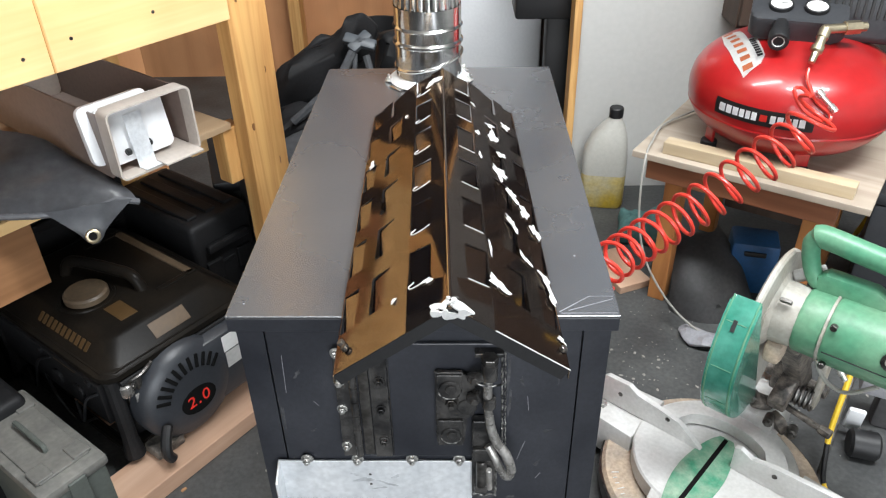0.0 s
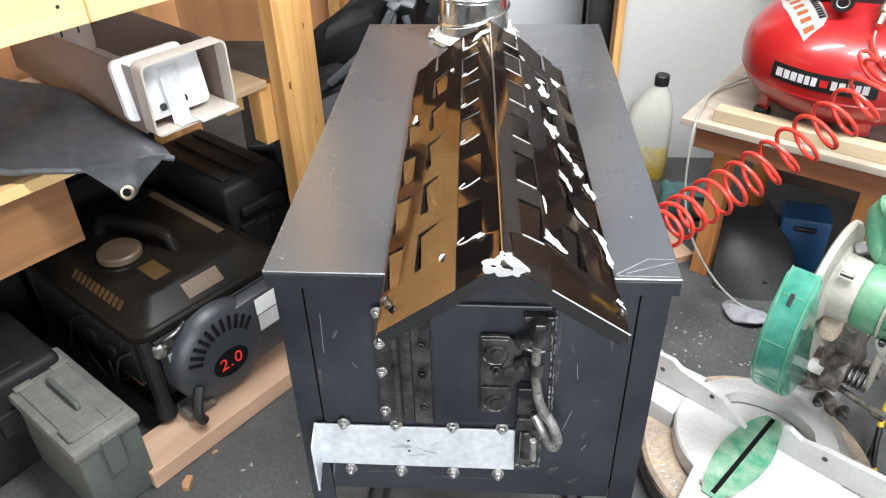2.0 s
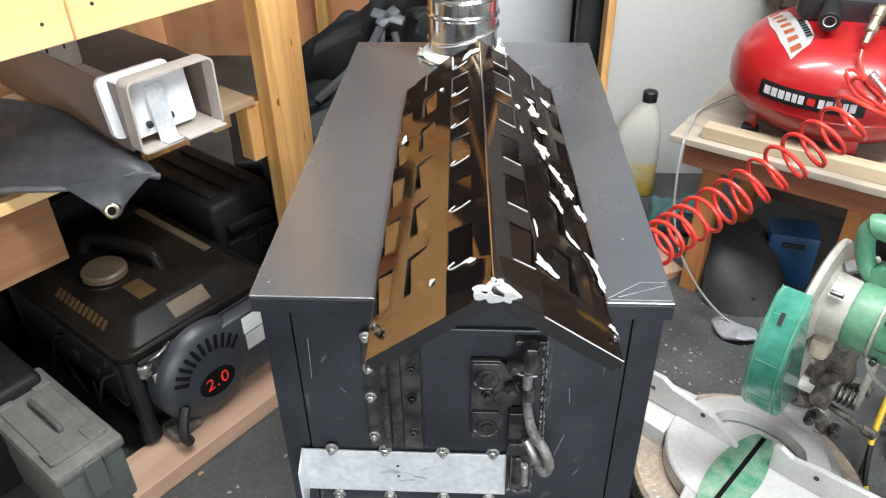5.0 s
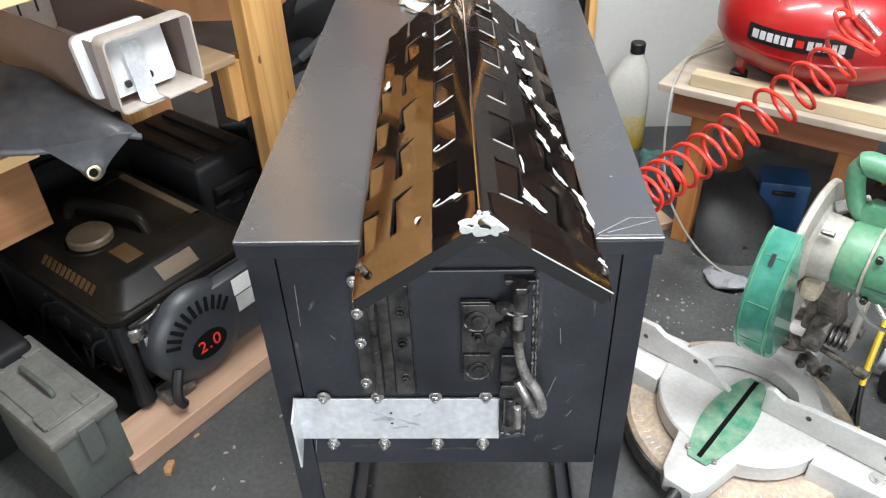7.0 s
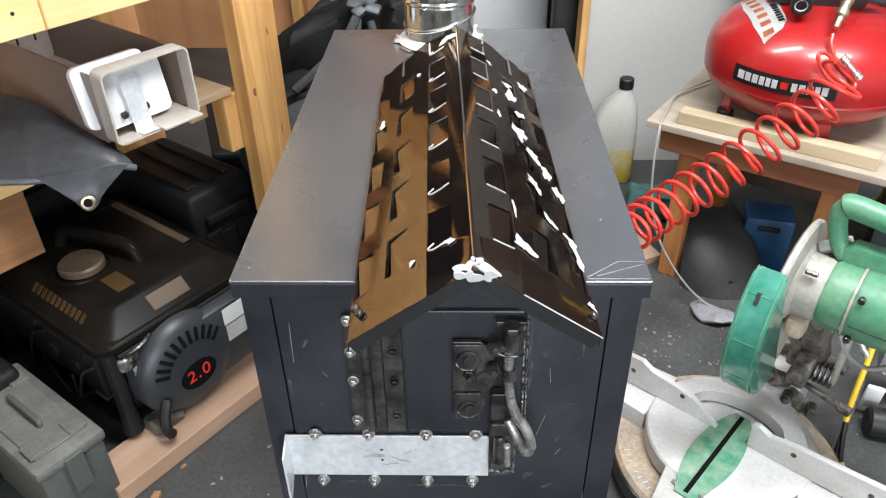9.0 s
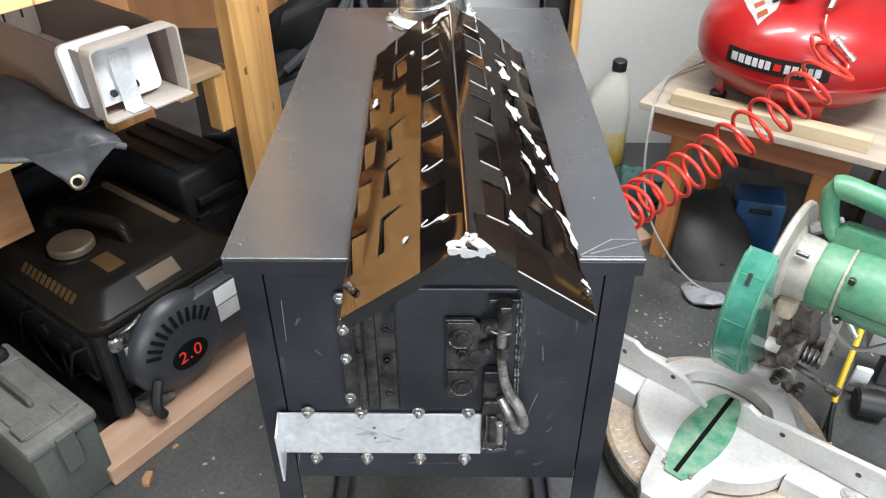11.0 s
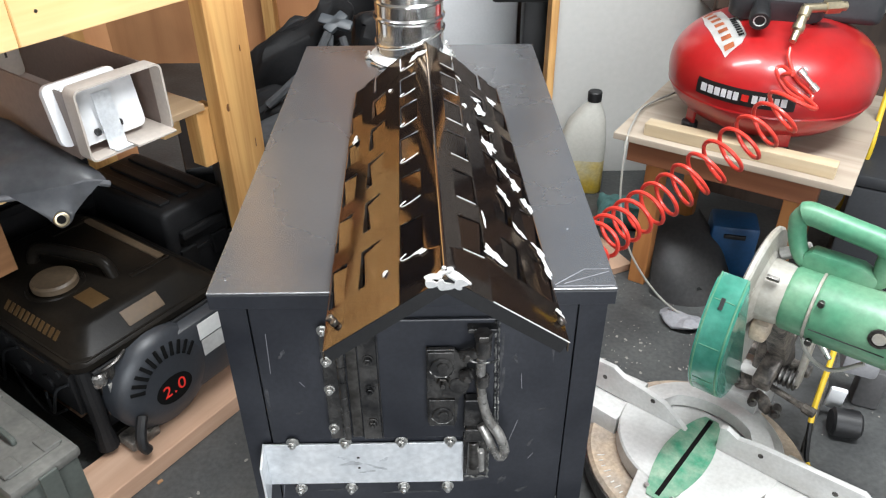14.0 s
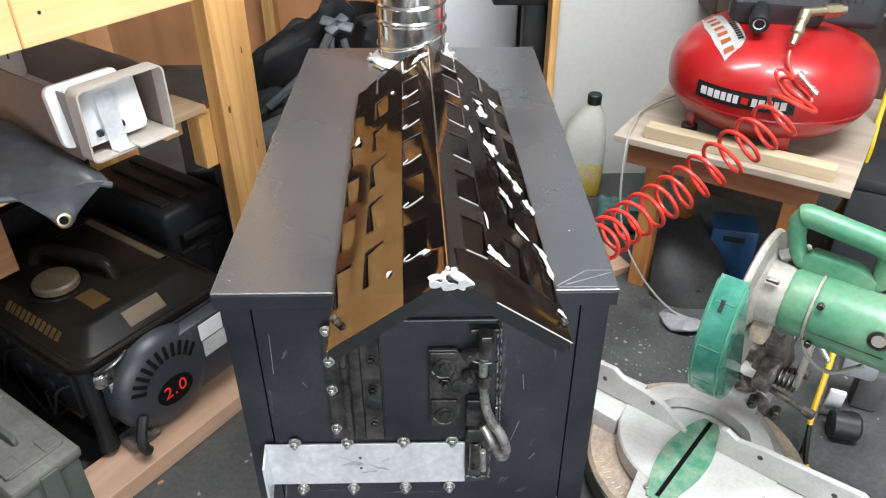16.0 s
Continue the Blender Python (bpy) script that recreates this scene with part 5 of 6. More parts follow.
for j, (z, y, wd) in enumerate(((0.0, -0.03, 0.205), (0.025, -0.022, 0.20), (0.07, 0.01, 0.175), (0.10, 0.045, 0.150), (0.125, 0.075, 0.125), (0.14, 0.11, 0.11))):
    rows.append([bm.verts.new((wd / 2 * math.sin(radians(-85 + 170 * i / n)), y + 0.06 - 0.06 * math.cos(radians(-85 + 170 * i / n)) * (wd / 0.16), z)) for i in range(n + 1)])
for a, b in zip(rows, rows[1:]):
    for i in range(n):
        bm.faces.new((a[i], a[i + 1], b[i + 1], b[i]))
bmesh.ops.solidify(bm, geom=bm.faces[:], thickness=0.003)
sh = part("shell", bm, M_SHROUD, hood, "", True)
bm = B()
rod(bm, (-0.005, -0.0285, 0.034), (-0.005, -0.024, 0.034), 0.006, 14)
part("bolt_hole", bm, M_LETTER_BLACK, sh)
bluebox = thing("blue_case", "small blue plastic case under the table", "plastic case", frame_at((0.745, 0.985, 0), (0.93, -0.25, 0), (0.25, 0.93, 0)))
part("body", bx((0, 0, 0.07), (0.11, 0.09, 0.14), bevel=0.01), M_BLUE, bluebox, "", True)
part("handle", bx((0, -0.046, 0.115), (0.05, 0.008, 0.012), bevel=0.003), M_BLACK, bluebox)
film = thing("plastic_wrap", "crumpled grey plastic wrap on the floor", "plastic wrap", Matrix.Translation((0.572, 0.755, 0)))
bm = B()
cushion(bm, (0, 0, 0.008), (0.12, 0.07, 0.012), pose(0, 0, 0, 0, 0, -25), 0.022, 21, 14)
part("wrap", bm, mat("grey_film", (0.30, 0.30, 0.32), 0.3, vary=0.2, scale=20), film)
cable = thing("grey_cable", "pale grey cable hanging from the table to the floor", "cable", Matrix.Translation((0.5, 0.9, 0)))
bm = B()
tube(bm, [p - Vector((0.5, 0.9, 0)) for p in smooth_path([(0.600, 1.12, 0.412), (0.50, 1.04, 0.408), (0.455, 0.955, 0.407), (0.432, 0.905, 0.395), (0.424, 0.88, 0.33), (0.430, 0.87, 0.24), (0.455, 0.86, 0.15), (0.500, 0.83, 0.075), (0.550, 0.79, 0.03), (0.610, 0.755, 0.010), (0.69, 0.74, 0.006), (0.80, 0.72, 0.006)], 8)], 0.0026, 8)
part("cable", bm, M_GREYCORD, cable, "", True)
offcut = thing("floor_offcut", "short light wooden board lying on the floor", "wood offcut", frame_at((0.435, 1.03, 0), (-0.4, 0.92, 0), (-0.92, -0.4, 0)))
part("wood_piece", bx((0, 0, 0.010), (0.16, 0.09, 0.02), bevel=0.0015), M_PLANK, offcut)
ycord = thing("yellow_cord", "yellow cord hanging down behind the table", "power cord", Matrix.Translation((0.98, 0.95, 0)))
bm = B()
tube(bm, [p - Vector((0.98, 0.95, 0)) for p in smooth_path([(1.07, 1.10, 0.80), (1.03, 1.02, 0.60), (1.00, 0.97, 0.42), (0.995, 0.955, 0.33), (1.01, 1.00, 0.20), (1.03, 1.08, 0.06), (1.08, 1.15, 0.007), (1.2, 1.2, 0.007)], 8)], 0.006, 8)
part("cable", bm, M_YELLOW, ycord, "", True)


# only its lower edge shows; carried upward to darken the tent's reflections
wallcab = thing("wall_cabinet", "dark brown wooden cabinet, mostly unseen, added to darken the tent's reflections", "cabinet", Matrix.Translation((1.20, 1.44, 0.52)))
part("carcass", bx((0, 0, 0.50), (0.92, 0.118, 1.0), bevel=0.003), M_DARKWOOD, wallcab)
for x in (-0.23, 0.23):
    dr = part("door", bx((x, -0.066, 0.50), (0.45, 0.014, 0.98), bevel=0.002), M_DARKWOOD, wallcab)
    part("handle", bx((x * 0.2, -0.080, 0.30), (0.012, 0.014, 0.09), bevel=0.003), M_STEEL, dr)
hang = thing("black_hose", "black hose hanging from the wall cabinet", "hose", Matrix.Translation((0.78, 1.36, 0.5)))
bm = B()
tube(bm, smooth_path([(0.0, 0.0, 0.60), (0.004, -0.004, 0.3), (0.010, 0.0, 0.08), (0.03, 0.0, 0.02), (0.05, 0.0, 0.08), (0.06, 0.0, 0.5)], 8), 0.008, 8)
part("hose", bm, M_BLACK, hang, "", True)
# added sheet that gives the dark space behind the table
backboard = thing("backing_board", "added dark board that fills the dark behind the table", "board", Matrix.Translation((1.25, 1.44, 0)))
part("wood_piece", bx((0, 0, 0.24), (0.86, 0.018, 0.48), pose(0, 0, 0, -6, 0, 0), 0.002), M_DARKWOOD, backboard)
toolbox = thing("grey_toolbox", "grey metal toolbox on the floor beside the table", "toolbox", Matrix.Translation((1.13, 0.92, 0)) @ pose(0, 0, 0, 0, 0, -30))
part("body", bx((0, 0, 0.14), (0.30, 0.24, 0.28), bevel=0.008), M_CHARCOAL, toolbox, "", True)
part("lid", bx((0, 0, 0.295), (0.306, 0.246, 0.03), bevel=0.008), M_CHARCOAL, toolbox, "", True)
part("handle", bx((0, 0, 0.322), (0.12, 0.02, 0.016), bevel=0.005), M_BLACK, toolbox)


# ---- what stands behind the stove ----
appliance = thing("white_appliance", "plain white metal appliance standing by the back wall", "appliance", Matrix.Translation((0.13, 2.1, 0)))
part("cabinet", bx((0, 0, 0.62), (0.34, 0.40, 1.24), bevel=0.006), M_WHITE, appliance, "", True)
part("plinth", bx((0, 0.01, 0.03), (0.32, 0.36, 0.06), bevel=0.002), M_BLACK, appliance)
heater = thing("black_stand", "black upright stand with a wider box on top", "stand", Matrix.Translation((0.318, 1.66, 0)))
part("column", bx((0.01, 0, 0.25), (0.085, 0.07, 0.50), bevel=0.008), M_BLACK, heater, "", True)
part("top_box", bx((-0.028, 0, 0.56), (0.20, 0.16, 0.14), bevel=0.01), M_BLACK, heater, "", True)
part("foot", bx((0, 0, 0.012), (0.12, 0.10, 0.024), bevel=0.004), M_BLACK, heater)
for x in (-0.62, -0.17):
    st = part("stud", bx((x, 2.455, 1.21), (0.045, 0.085, 2.42), bevel=0.002), M_PINE_Z)
    tagged(st, "bare wooden wall stud", "stud", kind="structure")
trunk = thing("storage_trunk", "low black storage trunk behind the stove", "trunk", Matrix.Translation((-0.36, 1.22, 0)) @ pose(0, 0, 0, 0, 0, 20))
part("shell", bx((0, 0, 0.14), (0.50, 0.34, 0.28), bevel=0.014), M_BLACK, trunk, "", True)
part("trunk_lid", bx((0, 0, 0.285), (0.51, 0.35, 0.03), bevel=0.008), M_BLACK, trunk, "", True)
duffel = thing("tool_bag", "black canvas tool bag with grey straps, slumped", "bag", Matrix.Translation((-0.30, 1.22, 0.30)))
bm = B()
cushion(bm, (0.0, 0.0, 0.0), (0.36, 0.10, 0.10), Matrix.Translation((-0.02, 0.02, 0.175)) @ pose(0, 0, 0, 0, -36, 12), 0.024, 3, 18)
cushion(bm, (0.0, 0.0, 0.0), (0.42, 0.24, 0.12), Matrix.Translation((-0.02, 0.0, 0.055)) @ pose(0, 0, 0, 0, -8, 12), 0.035, 9, 18)
cushion(bm, (0.0, 0.0, 0.0), (0.12, 0.10, 0.12), Matrix.Translation((0.185, 0.06, 0.20)), 0.02, 17, 12)
part("bag", bm, M_CASE, duffel, "", True)
bm = B()
for ang, ln in ((-18, 0.080), (48, 0.062)):
    box(bm, (0, 0, 0), (ln, 0.028, 0.016), Matrix.Translation((0.100, -0.04, 0.262)) @ pose(0, 0, 0, 40, 0, 0) @ pose(0, 0, 0, 0, 0, ang), 0.006)
part("clasp", bm, mat("blue_grey_plastic", (0.060, 0.068, 0.076), 0.45, vary=0.15, scale=20), duffel, "blue-grey plastic clasp", True)
for pts_, rr in (([(0.085, -0.060, 0.245), (0.05, -0.09, 0.19), (-0.01, -0.12, 0.14), (-0.06, -0.13, 0.10)], 0.011), ([(0.115, -0.060, 0.235), (0.135, -0.09, 0.17), (0.165, -0.10, 0.10)], 0.009), ([(0.09, -0.06, 0.24), (0.08, -0.10, 0.15), (0.04, -0.12, 0.08)], 0.006)):
    part("strap", tube(B(), smooth_path(pts_, 8), rr, 8), M_GREYCLOTH, duffel, "grey strap", True)
pile = thing("tarp", "crumpled dark grey tarp heaped on the trunk", "tarp", Matrix.Translation((-0.24, 1.06, 0.30)))
bm = B()
cushion(bm, (0.0, 0.02, 0.05), (0.34, 0.16, 0.12), pose(0, 0, 0, 0, -14, 15), 0.03, 14)
part("cloth", bm, M_GREYCLOTH, pile, "", True)
crate = thing("grey_crate", "grey plastic crate by the bench post", "crate", Matrix.Translation((-0.33, 0.95, 0)) @ pose(0, 0, 0, 0, 0, 30))
part("shell", bx((0, 0, 0.17), (0.24, 0.18, 0.34), bevel=0.012), M_CHARCOAL, crate, "", True)
roll = thing("white_roll", "white roll standing on the grey crate", "roll", Matrix.Translation((-0.300, 0.95, 0.34)))
bm = B()
lathe(bm, [(0.020, 0), (0.036, 0), (0.038, 0.004), (0.038, 0.046), (0.036, 0.05), (0.020, 0.05), (0.020, 0)], 24, pose(0, 0, 0.036, 78, 0, 25))
part("tape_roll", bm, M_WHITE, roll, "", True)
bin_ = thing("black_bin", "round black bin by the back wall", "bin", Matrix.Translation((-0.20, 1.58, 0)))
bm = B()
lathe(bm, [(0, 0), (0.07, 0), (0.082, 0.46), (0.088, 0.465), (0.088, 0.485), (0.082, 0.485), (0.065, 0.02), (0, 0.02)], 28)
part("tub", bm, M_BLACK, bin_, "", True)


# ---- the wooden bench ----
# local x runs along the bench's front, y into it, z up; the origin lies where the post's left edge meets the floor
BM = frame_at((-0.373, 0.753, 0), W, -N)
bench = thing("workbench", "rough pine workbench with open shelves", "workbench", BM)
part("front_post", bx((0.050, 0.019, 0.75), (0.089, 0.038, 1.50), bevel=0.002), M_PINE_Z, bench)
part("post_block", bx((0.003, 0.060, 0.469), (0.048, 0.038, 0.116), bevel=0.002), M_PINE_Z, bench)
for x, z, a, q in ((0.030, 0.772, 20, 0.007), (0.070, 0.63, 70, 0.005), (0.022, 0.53, 10, 0.006), (0.074, 0.44, 40, 0.007)):
    part("knot", prism(B(), circle(q, 16, 0.75, 1.3), 0.0008, Matrix.Translation((x, 0.0004, z)) @ pose(0, 0, 0, 90, 0, a)), M_KNOT, bench, "dark knot")
for x, z in ((-0.285, 0.785), (-0.145, 0.790), (-0.025, 0.80), (-0.36, 0.775)):
    part("screw_head", prism(B(), circle(0.0028, 10), 0.0008, Matrix.Translation((x, -0.0147, z)) @ pose(0, 0, 0, 90, 0, 0)), M_STEEL, bench)
bm = B()
box(bm, (-0.16, -0.006, 0.85), (0.320, 0.018, 0.215), bevel=0.002)
part("apron_board", bm, M_PINE_X, bench)
bm = B()
box(bm, (-0.622, -0.006, 0.85), (0.600, 0.018, 0.215), bevel=0.002)
part("apron_board", bm, M_PINE_X, bench)
part("cover_strip", bx((-0.3215, -0.0065, 0.85), (0.003, 0.019, 0.213), bevel=0.0006), M_PINE_Z, bench)
part("deck_leg", bx((-0.91, 0.16, 0.238), (0.038, 0.038, 0.476), bevel=0.002), M_PINE_Z, bench)
part("deck_leg", bx((-0.40, 0.50, 0.238), (0.038, 0.038, 0.476), bevel=0.002), M_PINE_Z, bench)
part("benchtop", bx((-0.46, 0.10, 0.968), (1.12, 0.22, 0.019), bevel=0.002), M_PLY, bench)
part("shelf", bx((-0.112, 0.30, 0.533), (0.216, 0.530, 0.013), bevel=0.001), M_PLY, bench)
part("shelf_cleat", bx((-0.045, 0.32, 0.500), (0.04, 0.46, 0.052), bevel=0.002), M_PINE_X, bench)
part("rear_post", bx((0.045, 0.56, 0.479), (0.089, 0.038, 0.958), bevel=0.002), M_PINE_Z, bench)
part("rear_post", bx((-0.38, 0.55, 0.479), (0.089, 0.038, 0.958), bevel=0.002), M_PINE_Z, bench)
part("rear_post", bx((-0.87, 0.55, 0.479), (0.089, 0.038, 0.958), bevel=0.002), M_PINE_Z, bench)
part("back_panel", bx((-0.42, 0.60, 0.478), (1.20, 0.012, 0.956), bevel=0.001), M_PLYWALL, bench, "brown plywood back")
part("lower_deck", bx((-0.647, 0.33, 0.486), (0.55, 0.43, 0.018), bevel=0.0015), M_PLY, bench)
part("inner_deck", bx((-0.19, 0.38, 0.486), (0.36, 0.33, 0.018), bevel=0.0015), M_PLY, bench)
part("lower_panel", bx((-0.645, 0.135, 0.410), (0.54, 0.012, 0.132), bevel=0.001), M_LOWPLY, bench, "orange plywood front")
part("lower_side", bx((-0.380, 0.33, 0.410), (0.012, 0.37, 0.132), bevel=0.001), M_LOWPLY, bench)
part("deck_edge", bx((-0.642, 0.118, 0.4865), (0.56, 0.020, 0.021), bevel=0.0015), M_PINE_X, bench, "pale pine edge strip")

# beige channel lying on the shelf, its open end towards the room
ch = thing("plastic_channel", "long beige plastic channel with rounded open end, on the shelf", "plastic channel", frame_at((-0.471, 0.590, 0.540), (0.60, 0.80, 0), -N))
CW, CH, CL = 0.157, 0.121, 0.47
ol_out, ol_in = rounded(CW, CH, 0.012, 4), rounded(CW - 0.007, CH - 0.007, 0.009, 4)
bm = B()
a0 = [bm.verts.new((x, 0, z + CH / 2)) for x, z in ol_out]
a1 = [bm.verts.new((x, 0.030, z + CH / 2)) for x, z in ol_out]
b0 = [bm.verts.new((x, 0, z + CH / 2)) for x, z in ol_in]
b1 = [bm.verts.new((x, 0.030, z + CH / 2)) for x, z in ol_in]
k = len(a0)
for i in range(k):
    j = (i + 1) % k
    for p, q in ((a0, a1), (a1, b1), (b1, b0), (b0, a0)):
        bm.faces.new((p[i], p[j], q[j], q[i]))
mouth = part("mouth_frame", bm, M_BEIGE, ch, "rounded beige mouth", True)
bm = B()
prism(bm, [(-CW / 2, 0), (CW / 2, 0), (CW / 2, CH - 0.01), (CW / 2 - 0.0035, CH - 0.01), (CW / 2 - 0.0035, 0.0035), (-CW / 2 + 0.0035, 0.0035), (-CW / 2 + 0.0035, CH - 0.01), (-CW / 2, CH - 0.01)], CL,
      Matrix.Translation((0, 0.030, 0)) @ pose(0, 0, 0, 90, 0, 0) @ Matrix.Diagonal((1, 1, -1, 1)))
part("trough", bm, M_TAUPE, ch, "brownish trough")
part("floor_lip", bx((0.035, 0.04, 0.006), (0.075, 0.11, 0.004), bevel=0.001), M_BEIGE, ch)
bm = B()
prism(bm, rounded(CW - 0.012, CH - 0.004, 0.012), 0.006, Matrix.Translation((0, CL, CH / 2)) @ pose(0, 0, 0, 90, 0, 0), 0.001)
endp = part("end_plate", bm, M_BEIGE, ch, "pale slotted end plate")
for x in (-0.05, -0.02, 0.01, 0.045):
    part("slot", bx((x, CL - 0.0065, CH * 0.55), (0.004, 0.002, 0.045), bevel=0.0005), M_LETTER_BLACK, endp)
bm = B()
prism(bm, rounded(0.122, 0.098, 0.010), 0.008, Matrix.Translation((-0.014, 0.045, 0.064)) @ pose(0, 0, 0, 80, 0, 0), 0.0015)
wp = part("white_plate", bm, M_WHITE, ch, "white rounded plate", True)
bm = B()
prism(bm, rounded(0.126, 0.100, 0.012), 0.012, Matrix.Translation((-0.032, 0.062, 0.068)) @ pose(0, 0, 0, 80, 0, 0), 0.002)
part("white_backing", bm, M_WHITE, wp, "", True)
bm = B()
box(bm, (-0.018, 0.024, 0.046), (0.032, 0.002, 0.100), Matrix.Translation((-0.018, 0.024, 0.043)) @ pose(0, 0, 0, -9, 0, 0) @ Matrix.Translation((0.018, -0.024, -0.043)), 0.0005)
box(bm, (-0.018, 0.010, 0.0055), (0.030, 0.022, 0.002), None, 0.0005)
br = part("bracket", bm, M_ZINC, ch, "grey zinc strap bracket")
bm = B()
rod(bm, (-0.038, 0.026, 0.035), (-0.046, 0.026, 0.035), 0.006, 10, bevel=0.001)
part("knob", bm, M_BLACK, br)
bm = B()
rod(bm, (-0.003, 0.030, 0.036), (0.004, 0.030, 0.036), 0.006, 10, bevel=0.001)
part("knob", bm, M_BLACK, br)

# black vinyl cover with its brass eyelet, over the lower deck
CVO = Vector((-0.62, 0.52, 0.495))
cover = thing("vinyl_cover", "dusty black vinyl cover with a brass eyelet, folded on the shelf", "cover", Matrix.Translation(CVO))
NL, NR, FR, FL = (Vector(p) - CVO for p in ((-0.84, 0.475, 0.530), (-0.500, 0.526, 0.532), (-0.655, 0.615, 0.570), (-0.96, 0.66, 0.605)))
bm = B()
rows = []
for j in range(21):
    row = []
    for i in range(25):
        u, v = i / 24, j / 20
        p = NL.lerp(NR, u).lerp(FL.lerp(FR, u), v)
        p += Vector((0, -0.045, 0)) * (1 - v) ** 1.5 * math.sin(math.pi * min(1.0, u * 1.0)) ** 0.8
        p.z += 0.006 * noise.noise(p * 22) + 0.004 * noise.noise(p * 55) + 0.010 * math.sin(math.pi * u) * v
        p.z -= 0.014 * max(0.0, 1 - v / 0.12) + 0.010 * max(0.0, (u - 0.93) / 0.07)
        row.append(bm.verts.new(p))
    rows.append(row)
for a, b in zip(rows, rows[1:]):
    for i in range(24):
        bm.faces.new((a[i], a[i + 1], b[i + 1], b[i]))
hem = [rows[0][i].co.copy() for i in range(25)]
bmesh.ops.solidify(bm, geom=bm.faces[:], thickness=0.034)
part("fold", bm, M_VINYL, cover, "", True)
bm = B()
tube(bm, hem, 0.0055, 8)
part("hem", bm, M_VINYL, cover, "", True)
tabm = frame_at(Vector((-0.555, 0.455, 0.526)) - CVO, (0.95, 0.30, 0), (-0.30, 0.95, 0))
bm = B()
rows = []
for j in range(9):
    t = j / 8
    wd = 0.105 * (1 - t) ** 1.4 + 0.030
    y, z = 0.012 - 0.022 * t - 0.006 * math.sin(t * 3), 0.006 - 0.058 * t
    rows.append([bm.verts.new((0.004 + wd * (i / 6 - 0.5), y - 0.003 * math.sin(i), z + 0.012 * (abs(i - 3) / 3) ** 2 * t)) for i in range(7)])
for a, b in zip(rows, rows[1:]):
    for i in range(6):
        bm.faces.new((a[i], a[i + 1], b[i + 1], b[i]))
bmesh.ops.solidify(bm, geom=bm.faces[:], thickness=0.003)
bm.transform(tabm)
tab = part("eyelet_tab", bm, M_VINYL, cover, "", True)
em = tabm @ Matrix.Translation((0.004, -0.0135, -0.036)) @ pose(0, 0, 0, 62, 0, 0)
bm = B()
lathe(bm, [(0.0055, -0.003), (0.0105, -0.001), (0.0118, 0.001), (0.0095, 0.003), (0.0055, 0.002), (0.0055, -0.003)], 24, em)
part("eyelet", bm, M_BRASS, tab, "brass eyelet", True)
bm = B()
lathe(bm, [(0, 0.0032), (0.0066, 0.0032)], 16, em)
part("eyelet_hole", bm, M_VOID, tab)

# ---- generator, plank, ammunition box, cases ----
gen = thing("generator", "small black portable petrol generator on a plank", "generator", frame_at((-0.565, 0.372, 0.038), W, -N))
GL, GD = 0.31, 0.43
# local x along the recoil side, y away from it
bm = B()
prism(bm, [(0.0, 0.02), (0.02, 0.0), (GL - 0.02, 0.0), (GL, 0.02), (GL, GD - 0.02), (GL - 0.02, GD), (0.02, GD), (0.0, GD - 0.02)], 0.035, Matrix.Translation((0, 0, 0.178)), 0.008)
lo, hi = [], []
bm2 = B()
for z, ins_ in ((0.196, -0.006), (0.206, -0.006), (0.209, 0.002), (0.213, 0.006), (0.2425, 0.037), (0.2455, 0.042), (0.2468, 0.050), (0.248, 0.085)):
    lo.append([bm2.verts.new((x, y, z)) for x, y in [(GL / 2 + px, GD / 2 + py) for px, py in rounded(GL - 2 * ins_, GD - 2 * ins_, 0.03, 4)]])
for a, b in zip(lo, lo[1:]):
    for i in range(len(a)):
        bm2.faces.new((a[i], a[(i + 1) % len(a)], b[(i + 1) % len(a)], b[i]))
bm2.faces.new(lo[0])
bm2.faces.new(lo[-1])
part("tank_skirt", bm, M_BLACKGEN, gen, "", True)
tank = part("fuel_tank", bm2, M_BLACKGEN, gen, "dusty black fuel tank cover", True)
bm = B()
lathe(bm, [(0, 0), (0.036, 0), (0.036, 0.004), (0.040, 0.006), (0.040, 0.016), (0.036, 0.020), (0.030, 0.0195), (0, 0.019)], 32, Matrix.Translation((0.093, 0.186, 0.244)))
part("fuel_cap", bm, M_BRONZE, tank, "brownish fuel cap", True)
bm = B()
tube(bm, smooth_path([(0.110, 0.290, 0.226), (0.116, 0.288, 0.262), (0.128, 0.268, 0.277), (0.155, 0.180, 0.277), (0.166, 0.138, 0.270), (0.170, 0.120, 0.232)], 6), 0.0115, 12)
part("carry_handle", bm, M_BLACKGEN, gen, "", True)


def sloped_sticker(c, w, h, turn, tilt_x, tilt_y, name="sticker"):
    return part(name, bx((0, 0, 0), (w, h, 0.001), Matrix.Translation(c) @ pose(0, 0, 0, tilt_x, tilt_y, turn), 0.0003), M_TAN, tank, "tan warning sticker")


sloped_sticker((0.105, 0.097, 0.2487), 0.034, 0.056, 0, 1, 0)
sloped_sticker((0.150, 0.0215, 0.2290), 0.075, 0.030, 0, 43.6, 0)
for i in range(11):
    sloped_sticker((0.0215, 0.080 + i * 0.0150, 0.2290), 0.018, 0.0095, 0, 0, -43.6, "letter_bar")
for y0 in (0.055, 0.30):
    part("tank_rib", bx((0.225, y0 + 0.04, 0.2475), (0.085, 0.012, 0.006), bevel=0.002), M_BLACKGEN, tank)
part("tank_rail", bx((0.257, 0.215, 0.2465), (0.016, 0.250, 0.008), pose(0, 0, 0), 0.003), M_BRONZE, tank, "dusty brown rail")
bm = B()
